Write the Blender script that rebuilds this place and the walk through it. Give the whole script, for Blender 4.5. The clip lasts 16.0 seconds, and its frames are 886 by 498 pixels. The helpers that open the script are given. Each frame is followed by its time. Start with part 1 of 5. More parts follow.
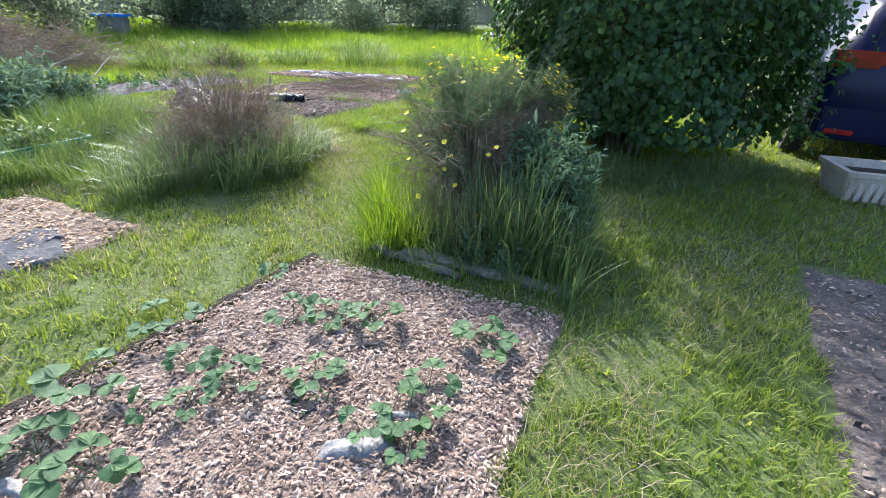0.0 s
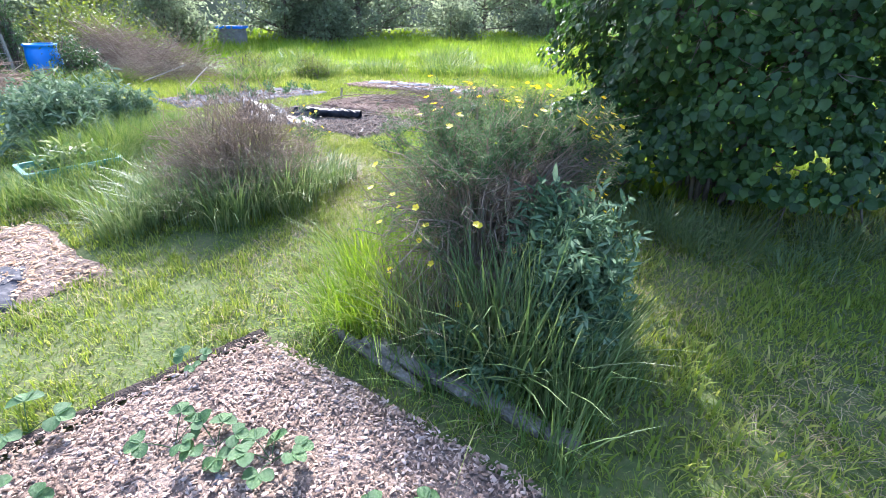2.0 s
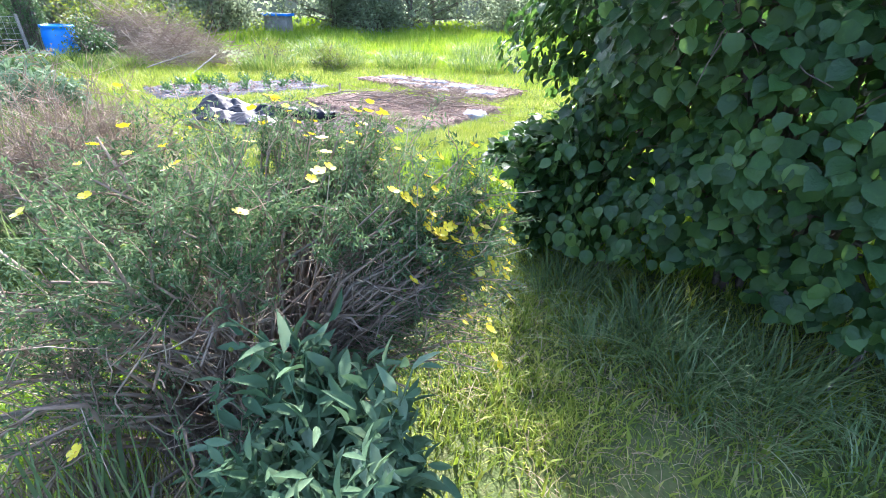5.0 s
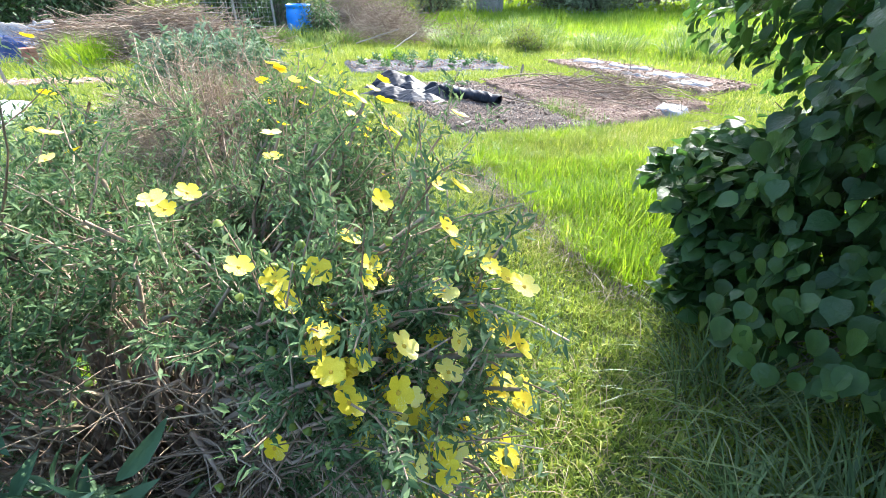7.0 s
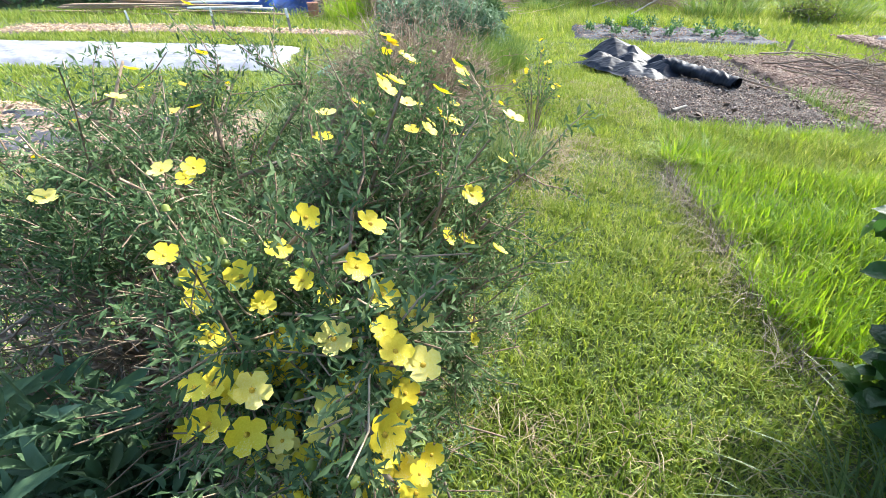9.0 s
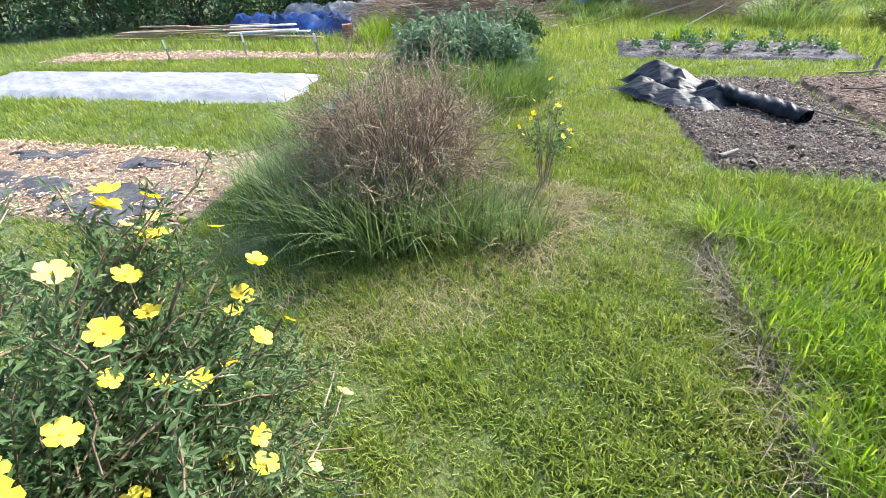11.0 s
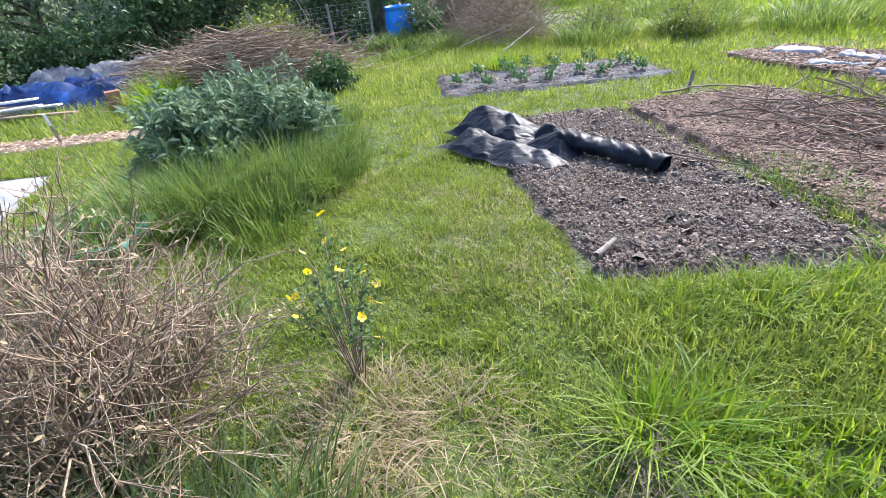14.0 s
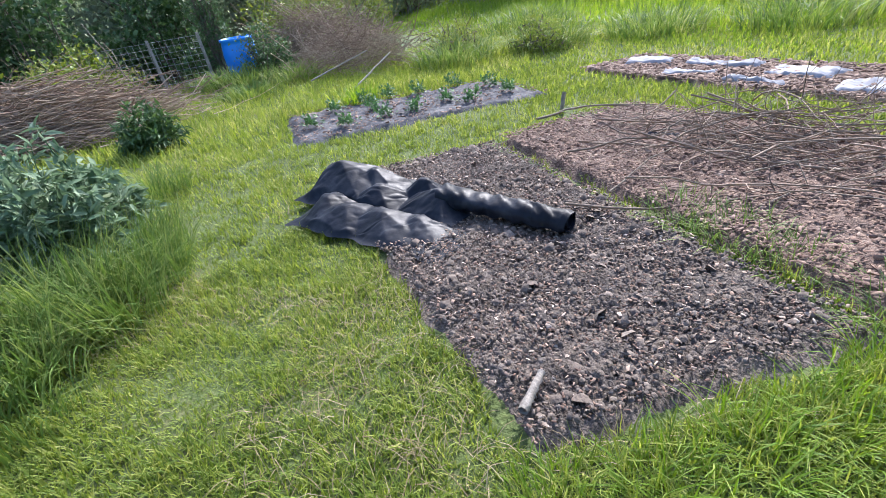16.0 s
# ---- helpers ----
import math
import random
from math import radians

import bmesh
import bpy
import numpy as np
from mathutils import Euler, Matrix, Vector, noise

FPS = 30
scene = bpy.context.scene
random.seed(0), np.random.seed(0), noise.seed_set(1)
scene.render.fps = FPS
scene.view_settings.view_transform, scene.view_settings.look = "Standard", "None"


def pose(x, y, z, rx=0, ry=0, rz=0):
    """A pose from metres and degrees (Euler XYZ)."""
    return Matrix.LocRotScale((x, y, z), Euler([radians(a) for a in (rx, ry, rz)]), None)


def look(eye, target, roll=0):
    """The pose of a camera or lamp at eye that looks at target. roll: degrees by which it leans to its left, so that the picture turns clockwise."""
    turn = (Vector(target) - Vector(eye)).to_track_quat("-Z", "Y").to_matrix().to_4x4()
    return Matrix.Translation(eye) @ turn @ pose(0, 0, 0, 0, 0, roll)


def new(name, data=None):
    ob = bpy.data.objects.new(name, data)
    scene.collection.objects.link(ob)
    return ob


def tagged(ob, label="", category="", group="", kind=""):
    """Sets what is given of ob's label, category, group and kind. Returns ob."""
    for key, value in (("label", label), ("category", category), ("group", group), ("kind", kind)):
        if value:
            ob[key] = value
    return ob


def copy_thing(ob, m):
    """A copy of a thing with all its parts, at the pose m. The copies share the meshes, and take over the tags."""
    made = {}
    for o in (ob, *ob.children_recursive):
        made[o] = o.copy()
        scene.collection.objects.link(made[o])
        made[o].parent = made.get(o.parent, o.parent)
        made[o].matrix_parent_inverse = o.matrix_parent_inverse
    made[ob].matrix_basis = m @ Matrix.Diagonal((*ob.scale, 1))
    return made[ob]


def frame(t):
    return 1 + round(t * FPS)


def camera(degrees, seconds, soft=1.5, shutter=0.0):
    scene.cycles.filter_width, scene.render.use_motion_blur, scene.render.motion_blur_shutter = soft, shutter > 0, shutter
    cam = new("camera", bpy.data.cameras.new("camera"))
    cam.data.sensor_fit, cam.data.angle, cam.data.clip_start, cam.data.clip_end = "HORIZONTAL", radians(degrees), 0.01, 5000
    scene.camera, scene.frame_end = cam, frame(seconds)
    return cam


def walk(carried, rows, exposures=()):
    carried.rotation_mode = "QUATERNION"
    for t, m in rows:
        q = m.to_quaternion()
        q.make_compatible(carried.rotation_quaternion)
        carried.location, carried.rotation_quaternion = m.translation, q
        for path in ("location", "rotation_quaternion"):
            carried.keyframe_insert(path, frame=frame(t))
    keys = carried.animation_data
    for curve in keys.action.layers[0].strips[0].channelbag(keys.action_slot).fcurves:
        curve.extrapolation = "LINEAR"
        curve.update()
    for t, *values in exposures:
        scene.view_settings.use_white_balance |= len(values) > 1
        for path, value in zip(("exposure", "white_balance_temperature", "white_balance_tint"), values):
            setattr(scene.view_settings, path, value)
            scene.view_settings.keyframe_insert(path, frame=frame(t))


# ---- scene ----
cam = camera(88.1, 16.0, soft=0.65)
PATH = [
    (0, (0.382, 0.406, 1.397), (0.319, 2.168, 0.454), 2.4),
    (0.5, (0.493, 0.561, 1.417), (0.234, 2.297, 0.459), 2.4),
    (1, (0.584, 0.819, 1.419), (0.228, 2.544, 0.472), 2.0),
    (1.5, (0.68, 1.043, 1.436), (0.261, 2.75, 0.482), 1.3),
    (2, (0.85, 1.299, 1.458), (0.393, 3.005, 0.52), 0.8),
    (2.5, (0.974, 1.527, 1.441), (0.536, 3.245, 0.515), 1.6),
    (3, (1.024, 1.822, 1.446), (0.636, 3.569, 0.553), 1.8),
    (3.5, (1.107, 2.081, 1.426), (0.706, 3.816, 0.516), 1.3),
    (4, (1.213, 2.34, 1.437), (0.736, 4.045, 0.507), 2.1),
    (4.2, (1.232, 2.449, 1.423), (0.735, 4.139, 0.477), 2.3),
    (5.2, (1.36, 2.92, 1.345), (0.66, 4.52, 0.39), 1.6),
    (6.3, (1.333, 3.408, 1.252), (0.406, 4.902, 0.299), 0.9),
    (6.5, (1.33, 3.464, 1.252), (0.318, 4.885, 0.274), 0.9),
    (7, (1.319, 3.535, 1.246), (0.065, 4.706, 0.218), 0.2),
    (7.5, (1.368, 3.614, 1.222), (-0.089, 4.463, 0.147), -1.0),
    (8, (1.428, 3.676, 1.22), (-0.097, 4.311, 0.092), -0.3),
    (8.2, (1.432, 3.682, 1.221), (-0.113, 4.243, 0.081), -0.7),
    (9.3, (1.29, 3.9, 1.275), (-0.32, 4.28, 0.15), -2.2),
    (10.3, (1.092, 4.094, 1.317), (-0.561, 4.307, 0.21), -3.5),
    (10.5, (1.028, 4.149, 1.308), (-0.625, 4.361, 0.203), -4.0),
    (11, (0.845, 4.349, 1.298), (-0.816, 4.559, 0.205), -4.8),
    (11.5, (0.648, 4.473, 1.268), (-0.993, 4.706, 0.15), -4.8),
    (12, (0.417, 4.599, 1.301), (-1.222, 4.887, 0.191), -5.7),
    (12.5, (0.221, 4.778, 1.282), (-1.395, 5.168, 0.17), -7.0),
    (13, (0.036, 4.922, 1.285), (-1.571, 5.421, 0.205), -6.7),
    (13.5, (-0.18, 5.023, 1.291), (-1.757, 5.63, 0.222), -6.7),
    (14, (-0.368, 5.138, 1.27), (-1.903, 5.869, 0.217), -7.9),
    (14.5, (-0.535, 5.374, 1.265), (-2.005, 6.217, 0.204), -8.7),
    (15, (-0.689, 5.524, 1.261), (-2.111, 6.462, 0.213), -8.6),
    (15.5, (-0.906, 5.632, 1.278), (-2.261, 6.685, 0.252), -8.7),
    (16, (-1.033, 5.787, 1.239), (-2.324, 6.897, 0.19), -9.6),
]
EXPOSURES = [(0, 1.65, 5800, 12), (1.5, 1.98, 5650, 16), (3.5, 2.6, 5550, 23), (7.0, 2.45, 5950, 9), (10.5, 1.7, 6050, 7), (12.5, 1.75, 5950, 11), (16.0, 1.52, 5750, 15)]
walk(cam, [(t, look(eye, target, roll)) for t, eye, target, roll in PATH], EXPOSURES)

# ---- daylight ----
SUN_AZ = math.atan2(0.91, -0.40)
SUN_EL = radians(39)
world = bpy.data.worlds.new("world")
scene.world = world
world.use_nodes = True
wn = world.node_tree.nodes
sky = wn.new("ShaderNodeTexSky")
sky.sky_type = "NISHITA"
sky.sun_disc = False
sky.sun_elevation = SUN_EL
sky.sun_rotation = math.pi / 2 - SUN_AZ
sky.dust_density = 2.5
wn["Background"].inputs["Strength"].default_value = 0.15
world.node_tree.links.new(sky.outputs["Color"], wn["Background"].inputs["Color"])
sun_data = bpy.data.lights.new("sun", "SUN")
sun_data.energy = 2.9
sun_data.angle = radians(0.6)
sun_data.color = (1.0, 0.94, 0.84)
sun = new("sun", sun_data)
sun_dir = Vector((math.cos(SUN_AZ) * math.cos(SUN_EL), math.sin(SUN_AZ) * math.cos(SUN_EL), math.sin(SUN_EL)))
sun.matrix_world = look(sun_dir * 40, (0, 0, 0))

# ---- tools ----
rng = np.random.default_rng(7)


def gz(x, y):
    """Height of the ground, which falls away gently beyond the beds."""
    s = np.maximum(0.0, -0.55 * np.asarray(x, float) + 0.83 * np.asarray(y, float) - 6.2)
    return -0.4 * (1 - np.exp(-s / 7.0))


D = np.array([0.45, 0.893])
NV = np.array([0.893, -0.45])


def uv(u, v):
    """Plan point from the strip axes: u along the beds, v across them."""
    p = u * D + v * NV
    return (float(p[0]), float(p[1]))


def quick_mesh(name, V, F, smooth=False):
    V, F = np.asarray(V, np.float32), np.asarray(F, np.int32)
    me = bpy.data.meshes.new(name)
    n, k = F.shape
    me.vertices.add(len(V))
    me.vertices.foreach_set("co", V.ravel())
    me.loops.add(n * k)
    me.loops.foreach_set("vertex_index", F.ravel())
    me.polygons.add(n)
    me.polygons.foreach_set("loop_start", np.arange(0, n * k, k, dtype=np.int32))
    me.update(calc_edges=True)
    me.validate()
    if smooth:
        me.shade_smooth()
    return me


def join(*pieces):
    Vs, Fs, o = [], [], 0
    for V, F in pieces:
        Vs.append(V), Fs.append(np.asarray(F) + o)
        o += len(V)
    return np.concatenate(Vs), np.concatenate(Fs)


def thing(name, x, y, label, category, group="", z=None, rz=0.0):
    ob = new(name)
    ob.empty_display_size = 0.1
    ob.matrix_basis = pose(x, y, float(gz(x, y)) if z is None else z, 0, 0, rz)
    return tagged(ob, label, category, group)


def part(name, me, material, parent=None, label="", kind=""):
    if isinstance(me, bmesh.types.BMesh):
        bm, me = me, bpy.data.meshes.new(name)
        bm.to_mesh(me)
        bm.free()
    elif isinstance(me, tuple):
        me = quick_mesh(name, *me)
    if material and not me.materials:
        me.materials.append(material)
    ob = new(name, me)
    ob.parent = parent
    return tagged(ob, label, kind=kind)


def rot_frames(tips, ups):
    """Rotation matrices whose y column is the tip direction and whose z column leans to up."""
    y = tips / (np.linalg.norm(tips, axis=1, keepdims=True) + 1e-9)
    x = np.cross(y, ups)
    x /= np.linalg.norm(x, axis=1, keepdims=True) + 1e-9
    z = np.cross(x, y)
    return np.stack([x, y, z], axis=2)


def scatter(tv, tf, R, T, S):
    """Copies of a small template, turned by R, scaled by S (n,3 or n,1) and moved to T, as one joined mesh."""
    S = np.asarray(S, float)
    if S.ndim == 1:
        S = S[:, None]
    loc = tv[None, :, :] * (S[:, None, :] if S.shape[1] == 3 else S[:, :, None])
    V = np.einsum("nij,nkj->nki", R, loc) + T[:, None, :]
    n, k = len(T), len(tv)
    F = tf[None, :, :] + (np.arange(n) * k)[:, None, None]
    return V.reshape(-1, 3), F.reshape(-1, tf.shape[1])


def rand_dirs(n, up=0.0):
    d = rng.normal(size=(n, 3))
    d /= np.linalg.norm(d, axis=1, keepdims=True)
    d[:, 2] += up
    return d / (np.linalg.norm(d, axis=1, keepdims=True) + 1e-9)


def tubes(P, R, sides=4):
    """Tapered tubes along polylines: P (n,k,3), R (n,k)."""
    P = np.asarray(P, float)
    n, k, _ = P.shape
    d = np.gradient(P, axis=1)
    d /= np.linalg.norm(d, axis=2, keepdims=True) + 1e-9
    ref = np.where(np.abs(d[..., 2:3]) > 0.9, np.array([1.0, 0, 0]), np.array([0, 0, 1.0]))
    a = np.cross(d, ref)
    a /= np.linalg.norm(a, axis=2, keepdims=True) + 1e-9
    b = np.cross(d, a)
    ang = np.arange(sides) * 2 * np.pi / sides
    ring = a[:, :, None, :] * np.cos(ang)[:, None] + b[:, :, None, :] * np.sin(ang)[:, None]
    V = P[:, :, None, :] + ring * np.asarray(R)[:, :, None, None]
    idx = np.arange(n * k * sides).reshape(n, k, sides)
    q = np.stack([idx[:, :-1, :], np.roll(idx, -1, 2)[:, :-1, :], np.roll(idx, -1, 2)[:, 1:, :], idx[:, 1:, :]], axis=-1)
    return V.reshape(-1, 3), q.reshape(-1, 4)


def blades(base, height, width, ang, lean, seg=2):
    """Grass blades: a strip of seg pieces each, bending over towards ang; lean is the tip's reach over its height."""
    n = len(base)
    side = np.stack([-np.sin(ang), np.cos(ang), np.zeros(n)], 1)
    fwd = np.stack([np.cos(ang), np.sin(ang), np.zeros(n)], 1)
    rows = []
    for i in range(seg + 1):
        f = i / seg
        out = lean * f ** 1.8
        up = f - 0.45 * np.maximum(0, lean - 0.35) * f ** 3
        c = base + fwd * (height * out)[:, None]
        c[:, 2] += height * up
        w = width * (1 - f) ** 0.6 * 0.5
        if i < seg:
            rows += [c - side * w[:, None], c + side * w[:, None]]
        else:
            rows += [c]
    V = np.stack(rows, 1)
    k = V.shape[1]
    f = []
    for i in range(seg - 1):
        a = 2 * i
        f += [(a, a + 1, a + 3), (a, a + 3, a + 2)]
    a = 2 * (seg - 1)
    f += [(a, a + 1, a + 2)]
    f = np.array(f)
    F = f[None] + (np.arange(n) * k)[:, None, None]
    return V.reshape(-1, 3), F.reshape(-1, 3)


def in_poly(poly, x, y):
    inside = np.zeros(np.shape(x), bool)
    for (x0, y0), (x1, y1) in zip(poly, poly[1:] + poly[:1]):
        c = ((y0 > y) != (y1 > y)) & (x < (x1 - x0) * (y - y0) / (y1 - y0 + 1e-12) + x0)
        inside ^= c
    return inside


def wobble(x, y, scale, seed=0.0):
    """Cheap smooth noise from -1 to 1 on plan points."""
    a, b = np.asarray(x) * scale, np.asarray(y) * scale
    return (np.sin(a * 1.7 + b * 0.9 + seed) + np.sin(-a * 1.1 + b * 1.9 + 1.3 + seed * 2) + np.sin(a * 2.9 - b * 2.3 + 4.1 + seed) * 0.6) / 2.6


def patch(c, nu, nv, height, rough, edge=0.05, seed=0.0, ragged=0.03):
    """A ground patch over four plan corners, with a ragged rim that sinks into the ground."""
    c = np.array(c, float)
    s, t = np.meshgrid(np.linspace(0, 1, nu), np.linspace(0, 1, nv), indexing="ij")
    p = (c[0][None, None] * ((1 - s) * (1 - t))[..., None] + c[1] * (s * (1 - t))[..., None] + c[2] * (s * t)[..., None] + c[3] * ((1 - s) * t)[..., None])
    x, y = p[..., 0], p[..., 1]
    x = x + ragged * wobble(x, y, 4.0, seed) + 0.5 * ragged * wobble(x, y, 13, seed)
    y = y + ragged * wobble(x, y, 4.3, seed + 2) + 0.5 * ragged * wobble(x, y, 12, seed + 5)
    lu, lv = np.linalg.norm(c[1] - c[0]), np.linalg.norm(c[3] - c[0])
    rim = np.minimum(np.minimum(s, 1 - s) * lu, np.minimum(t, 1 - t) * lv)
    f = np.clip(rim / edge, 0, 1)
    z = gz(x, y) + height * (f * f * (3 - 2 * f)) + rough * f * (wobble(x, y, 6, seed) * 0.6 + wobble(x, y, 19, seed + 3) * 0.4 + rng.normal(size=x.shape) * 0.25) - 0.016 * (1 - f)
    V = np.stack([x, y, z], -1).reshape(-1, 3)
    i = np.arange(nu * nv).reshape(nu, nv)
    F = np.stack([i[:-1, :-1], i[1:, :-1], i[1:, 1:], i[:-1, 1:]], -1).reshape(-1, 4)
    return V, F


def rand_in(poly, n):
    xs, ys = [p[0] for p in poly], [p[1] for p in poly]
    x = rng.uniform(min(xs), max(xs), n * 3)
    y = rng.uniform(min(ys), max(ys), n * 3)
    k = in_poly(poly, x, y)
    return x[k][:n], y[k][:n]


# ---- materials ----
def material(name, stops, rough=0.8, scale=8.0, detail=5.0, bump=0.3, island=0.0, through_light=0.0, metal=0.0, fine=0.0, spec=0.5, bump_scale=None):
    """Noise-driven colours; island: share of per-piece variation; through_light: share of light let through (leaves)."""
    m = bpy.data.materials.new(name)
    m.use_nodes = True
    nt = m.node_tree
    n, l = nt.nodes, nt.links
    bsdf = n["Principled BSDF"]
    out = n["Material Output"]
    co = n.new("ShaderNodeTexCoord")
    no = n.new("ShaderNodeTexNoise")
    no.inputs["Scale"].default_value = scale
    no.inputs["Detail"].default_value = detail
    l.new(co.outputs["Object"], no.inputs["Vector"])
    fac = no.outputs["Fac"]
    if fine:
        n2 = n.new("ShaderNodeTexNoise")
        n2.inputs["Scale"].default_value = fine
        n2.inputs["Detail"].default_value = 3
        l.new(co.outputs["Object"], n2.inputs["Vector"])
        mx = n.new("ShaderNodeMix")
        mx.inputs[0].default_value = 0.45
        l.new(fac, mx.inputs[2])
        l.new(n2.outputs["Fac"], mx.inputs[3])
        fac = mx.outputs[0]
    st = n.new("ShaderNodeMapRange")
    st.inputs[1].default_value, st.inputs[2].default_value = 0.3, 0.7
    l.new(fac, st.inputs[0])
    fac = st.outputs[0]
    if island:
        geo = n.new("ShaderNodeNewGeometry")
        mx = n.new("ShaderNodeMix")
        mx.inputs[0].default_value = island
        l.new(fac, mx.inputs[2])
        l.new(geo.outputs["Random Per Island"], mx.inputs[3])
        fac = mx.outputs[0]
    ramp = n.new("ShaderNodeValToRGB")
    el = ramp.color_ramp.elements
    while len(el) < len(stops):
        el.new(0.5)
    for e, (p, c) in zip(el, stops):
        e.position, e.color = p, (*c, 1)
    l.new(fac, ramp.inputs[0])
    l.new(ramp.outputs[0], bsdf.inputs["Base Color"])
    bsdf.inputs["Roughness"].default_value = rough
    bsdf.inputs["Metallic"].default_value = metal
    bsdf.inputs["Specular IOR Level"].default_value = spec
    if bump:
        nb = n.new("ShaderNodeTexNoise")
        nb.inputs["Scale"].default_value = bump_scale or scale * 6
        nb.inputs["Detail"].default_value = 4
        l.new(co.outputs["Object"], nb.inputs["Vector"])
        b = n.new("ShaderNodeBump")
        b.inputs["Strength"].default_value = bump
        b.inputs["Distance"].default_value = 0.02
        l.new(nb.outputs["Fac"], b.inputs["Height"])
        l.new(b.outputs["Normal"], bsdf.inputs["Normal"])
    if through_light:
        tr = n.new("ShaderNodeBsdfTranslucent")
        hs = n.new("ShaderNodeHueSaturation")
        hs.inputs["Hue"].default_value = 0.485
        hs.inputs["Saturation"].default_value = 1.1
        hs.inputs["Value"].default_value = 1.5
        l.new(ramp.outputs[0], hs.inputs["Color"])
        l.new(hs.outputs[0], tr.inputs["Color"])
        ms = n.new("ShaderNodeMixShader")
        ms.inputs[0].default_value = through_light
        l.new(bsdf.outputs[0], ms.inputs[1])
        l.new(tr.outputs[0], ms.inputs[2])
        l.new(ms.outputs[0], out.inputs["Surface"])
    return m


M_ground = material("turf_soil", [(0.0, (0.045, 0.06, 0.016)), (0.5, (0.08, 0.11, 0.026)), (1.0, (0.14, 0.13, 0.055))], 0.95, 1.1, bump=0.6, fine=30, bump_scale=60)
M_lawn = material("lawn_blade", [(0.0, (0.08, 0.135, 0.022)), (0.4, (0.165, 0.235, 0.036)), (0.75, (0.265, 0.32, 0.062)), (0.92, (0.37, 0.37, 0.13)), (1.0, (0.47, 0.42, 0.23))], 0.6, 0.9, bump=0, island=0.75, through_light=0.45, spec=0.3)
M_meadow = material("meadow_blade", [(0.0, (0.07, 0.15, 0.016)), (0.5, (0.17, 0.28, 0.03)), (1.0, (0.32, 0.38, 0.08))], 0.55, 0.7, bump=0, island=0.55, through_light=0.48, spec=0.3)
M_cool_grass = material("tussock_blade", [(0.0, (0.05, 0.095, 0.028)), (0.5, (0.13, 0.2, 0.062)), (0.84, (0.23, 0.28, 0.12)), (1.0, (0.45, 0.41, 0.25))], 0.5, 2.0, bump=0, island=0.7, through_light=0.3)
M_soft_grass = material("soft_grass_blade", [(0.0, (0.06, 0.12, 0.025)), (0.5, (0.13, 0.21, 0.045)), (0.9, (0.24, 0.29, 0.09)), (1.0, (0.4, 0.36, 0.2))], 0.6, 2.0, bump=0, island=0.7, through_light=0.3, spec=0.25)
M_straw = material("dry_straw", [(0.0, (0.16, 0.11, 0.06)), (0.6, (0.33, 0.26, 0.15)), (1.0, (0.46, 0.39, 0.26))], 0.85, 3.0, bump=0, island=0.7, through_light=0.15)
M_thatch = material("grey_thatch", [(0.0, (0.08, 0.06, 0.04)), (0.6, (0.2, 0.165, 0.115)), (1.0, (0.38, 0.33, 0.25))], 0.9, 3.0, bump=0, island=0.7, through_light=0.1)
M_hazel = material("hazel_leaf", [(0.0, (0.018, 0.05, 0.015)), (0.6, (0.046, 0.11, 0.026)), (1.0, (0.13, 0.23, 0.06))], 0.48, 3.0, bump=0.35, island=0.7, through_light=0.42, bump_scale=60, spec=0.5)
M_pot_leaf = material("potentilla_leaf", [(0.0, (0.035, 0.075, 0.03)), (0.5, (0.1, 0.165, 0.07)), (1.0, (0.24, 0.3, 0.16))], 0.8, 5.0, bump=0, island=0.6, through_light=0.3, spec=0.15)
M_sage = material("felted_leaf", [(0.0, (0.04, 0.09, 0.042)), (0.6, (0.11, 0.18, 0.092)), (1.0, (0.23, 0.3, 0.19))], 0.8, 4.0, bump=0.2, island=0.6, through_light=0.2, bump_scale=80, spec=0.2)
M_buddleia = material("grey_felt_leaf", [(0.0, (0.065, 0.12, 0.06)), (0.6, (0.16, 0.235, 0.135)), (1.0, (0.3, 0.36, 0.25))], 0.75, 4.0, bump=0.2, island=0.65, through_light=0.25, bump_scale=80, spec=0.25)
M_strawb = material("strawberry_leaf", [(0.0, (0.035, 0.09, 0.03)), (0.7, (0.07, 0.155, 0.05)), (1.0, (0.15, 0.25, 0.09))], 0.5, 6.0, bump=0.3, island=0.6, through_light=0.3, bump_scale=90)
M_twig = material("brown_twig", [(0.0, (0.09, 0.062, 0.045)), (0.6, (0.22, 0.172, 0.128)), (1.0, (0.42, 0.35, 0.26))], 0.85, 9.0, bump=0.3, island=0.6)
M_redtwig = material("reddish_twig", [(0.0, (0.14, 0.09, 0.06)), (0.6, (0.295, 0.215, 0.15)), (1.0, (0.51, 0.415, 0.3))], 0.85, 9.0, bump=0.3, island=0.7)
M_bark = material("grey_bark", [(0.0, (0.07, 0.055, 0.04)), (0.6, (0.15, 0.12, 0.09)), (1.0, (0.24, 0.21, 0.17))], 0.9, 7.0, bump=0.7)
M_chip = material("wood_chip", [(0.0, (0.12, 0.075, 0.052)), (0.4, (0.29, 0.2, 0.145)), (0.75, (0.43, 0.325, 0.25)), (1.0, (0.62, 0.52, 0.43))], 0.9, 5.0, bump=0.2, island=0.75)
M_warmchip = material("tan_wood_chip", [(0.0, (0.2, 0.12, 0.065)), (0.4, (0.4, 0.26, 0.15)), (0.75, (0.56, 0.4, 0.25)), (1.0, (0.7, 0.57, 0.4))], 0.9, 5.0, bump=0.2, island=0.75)
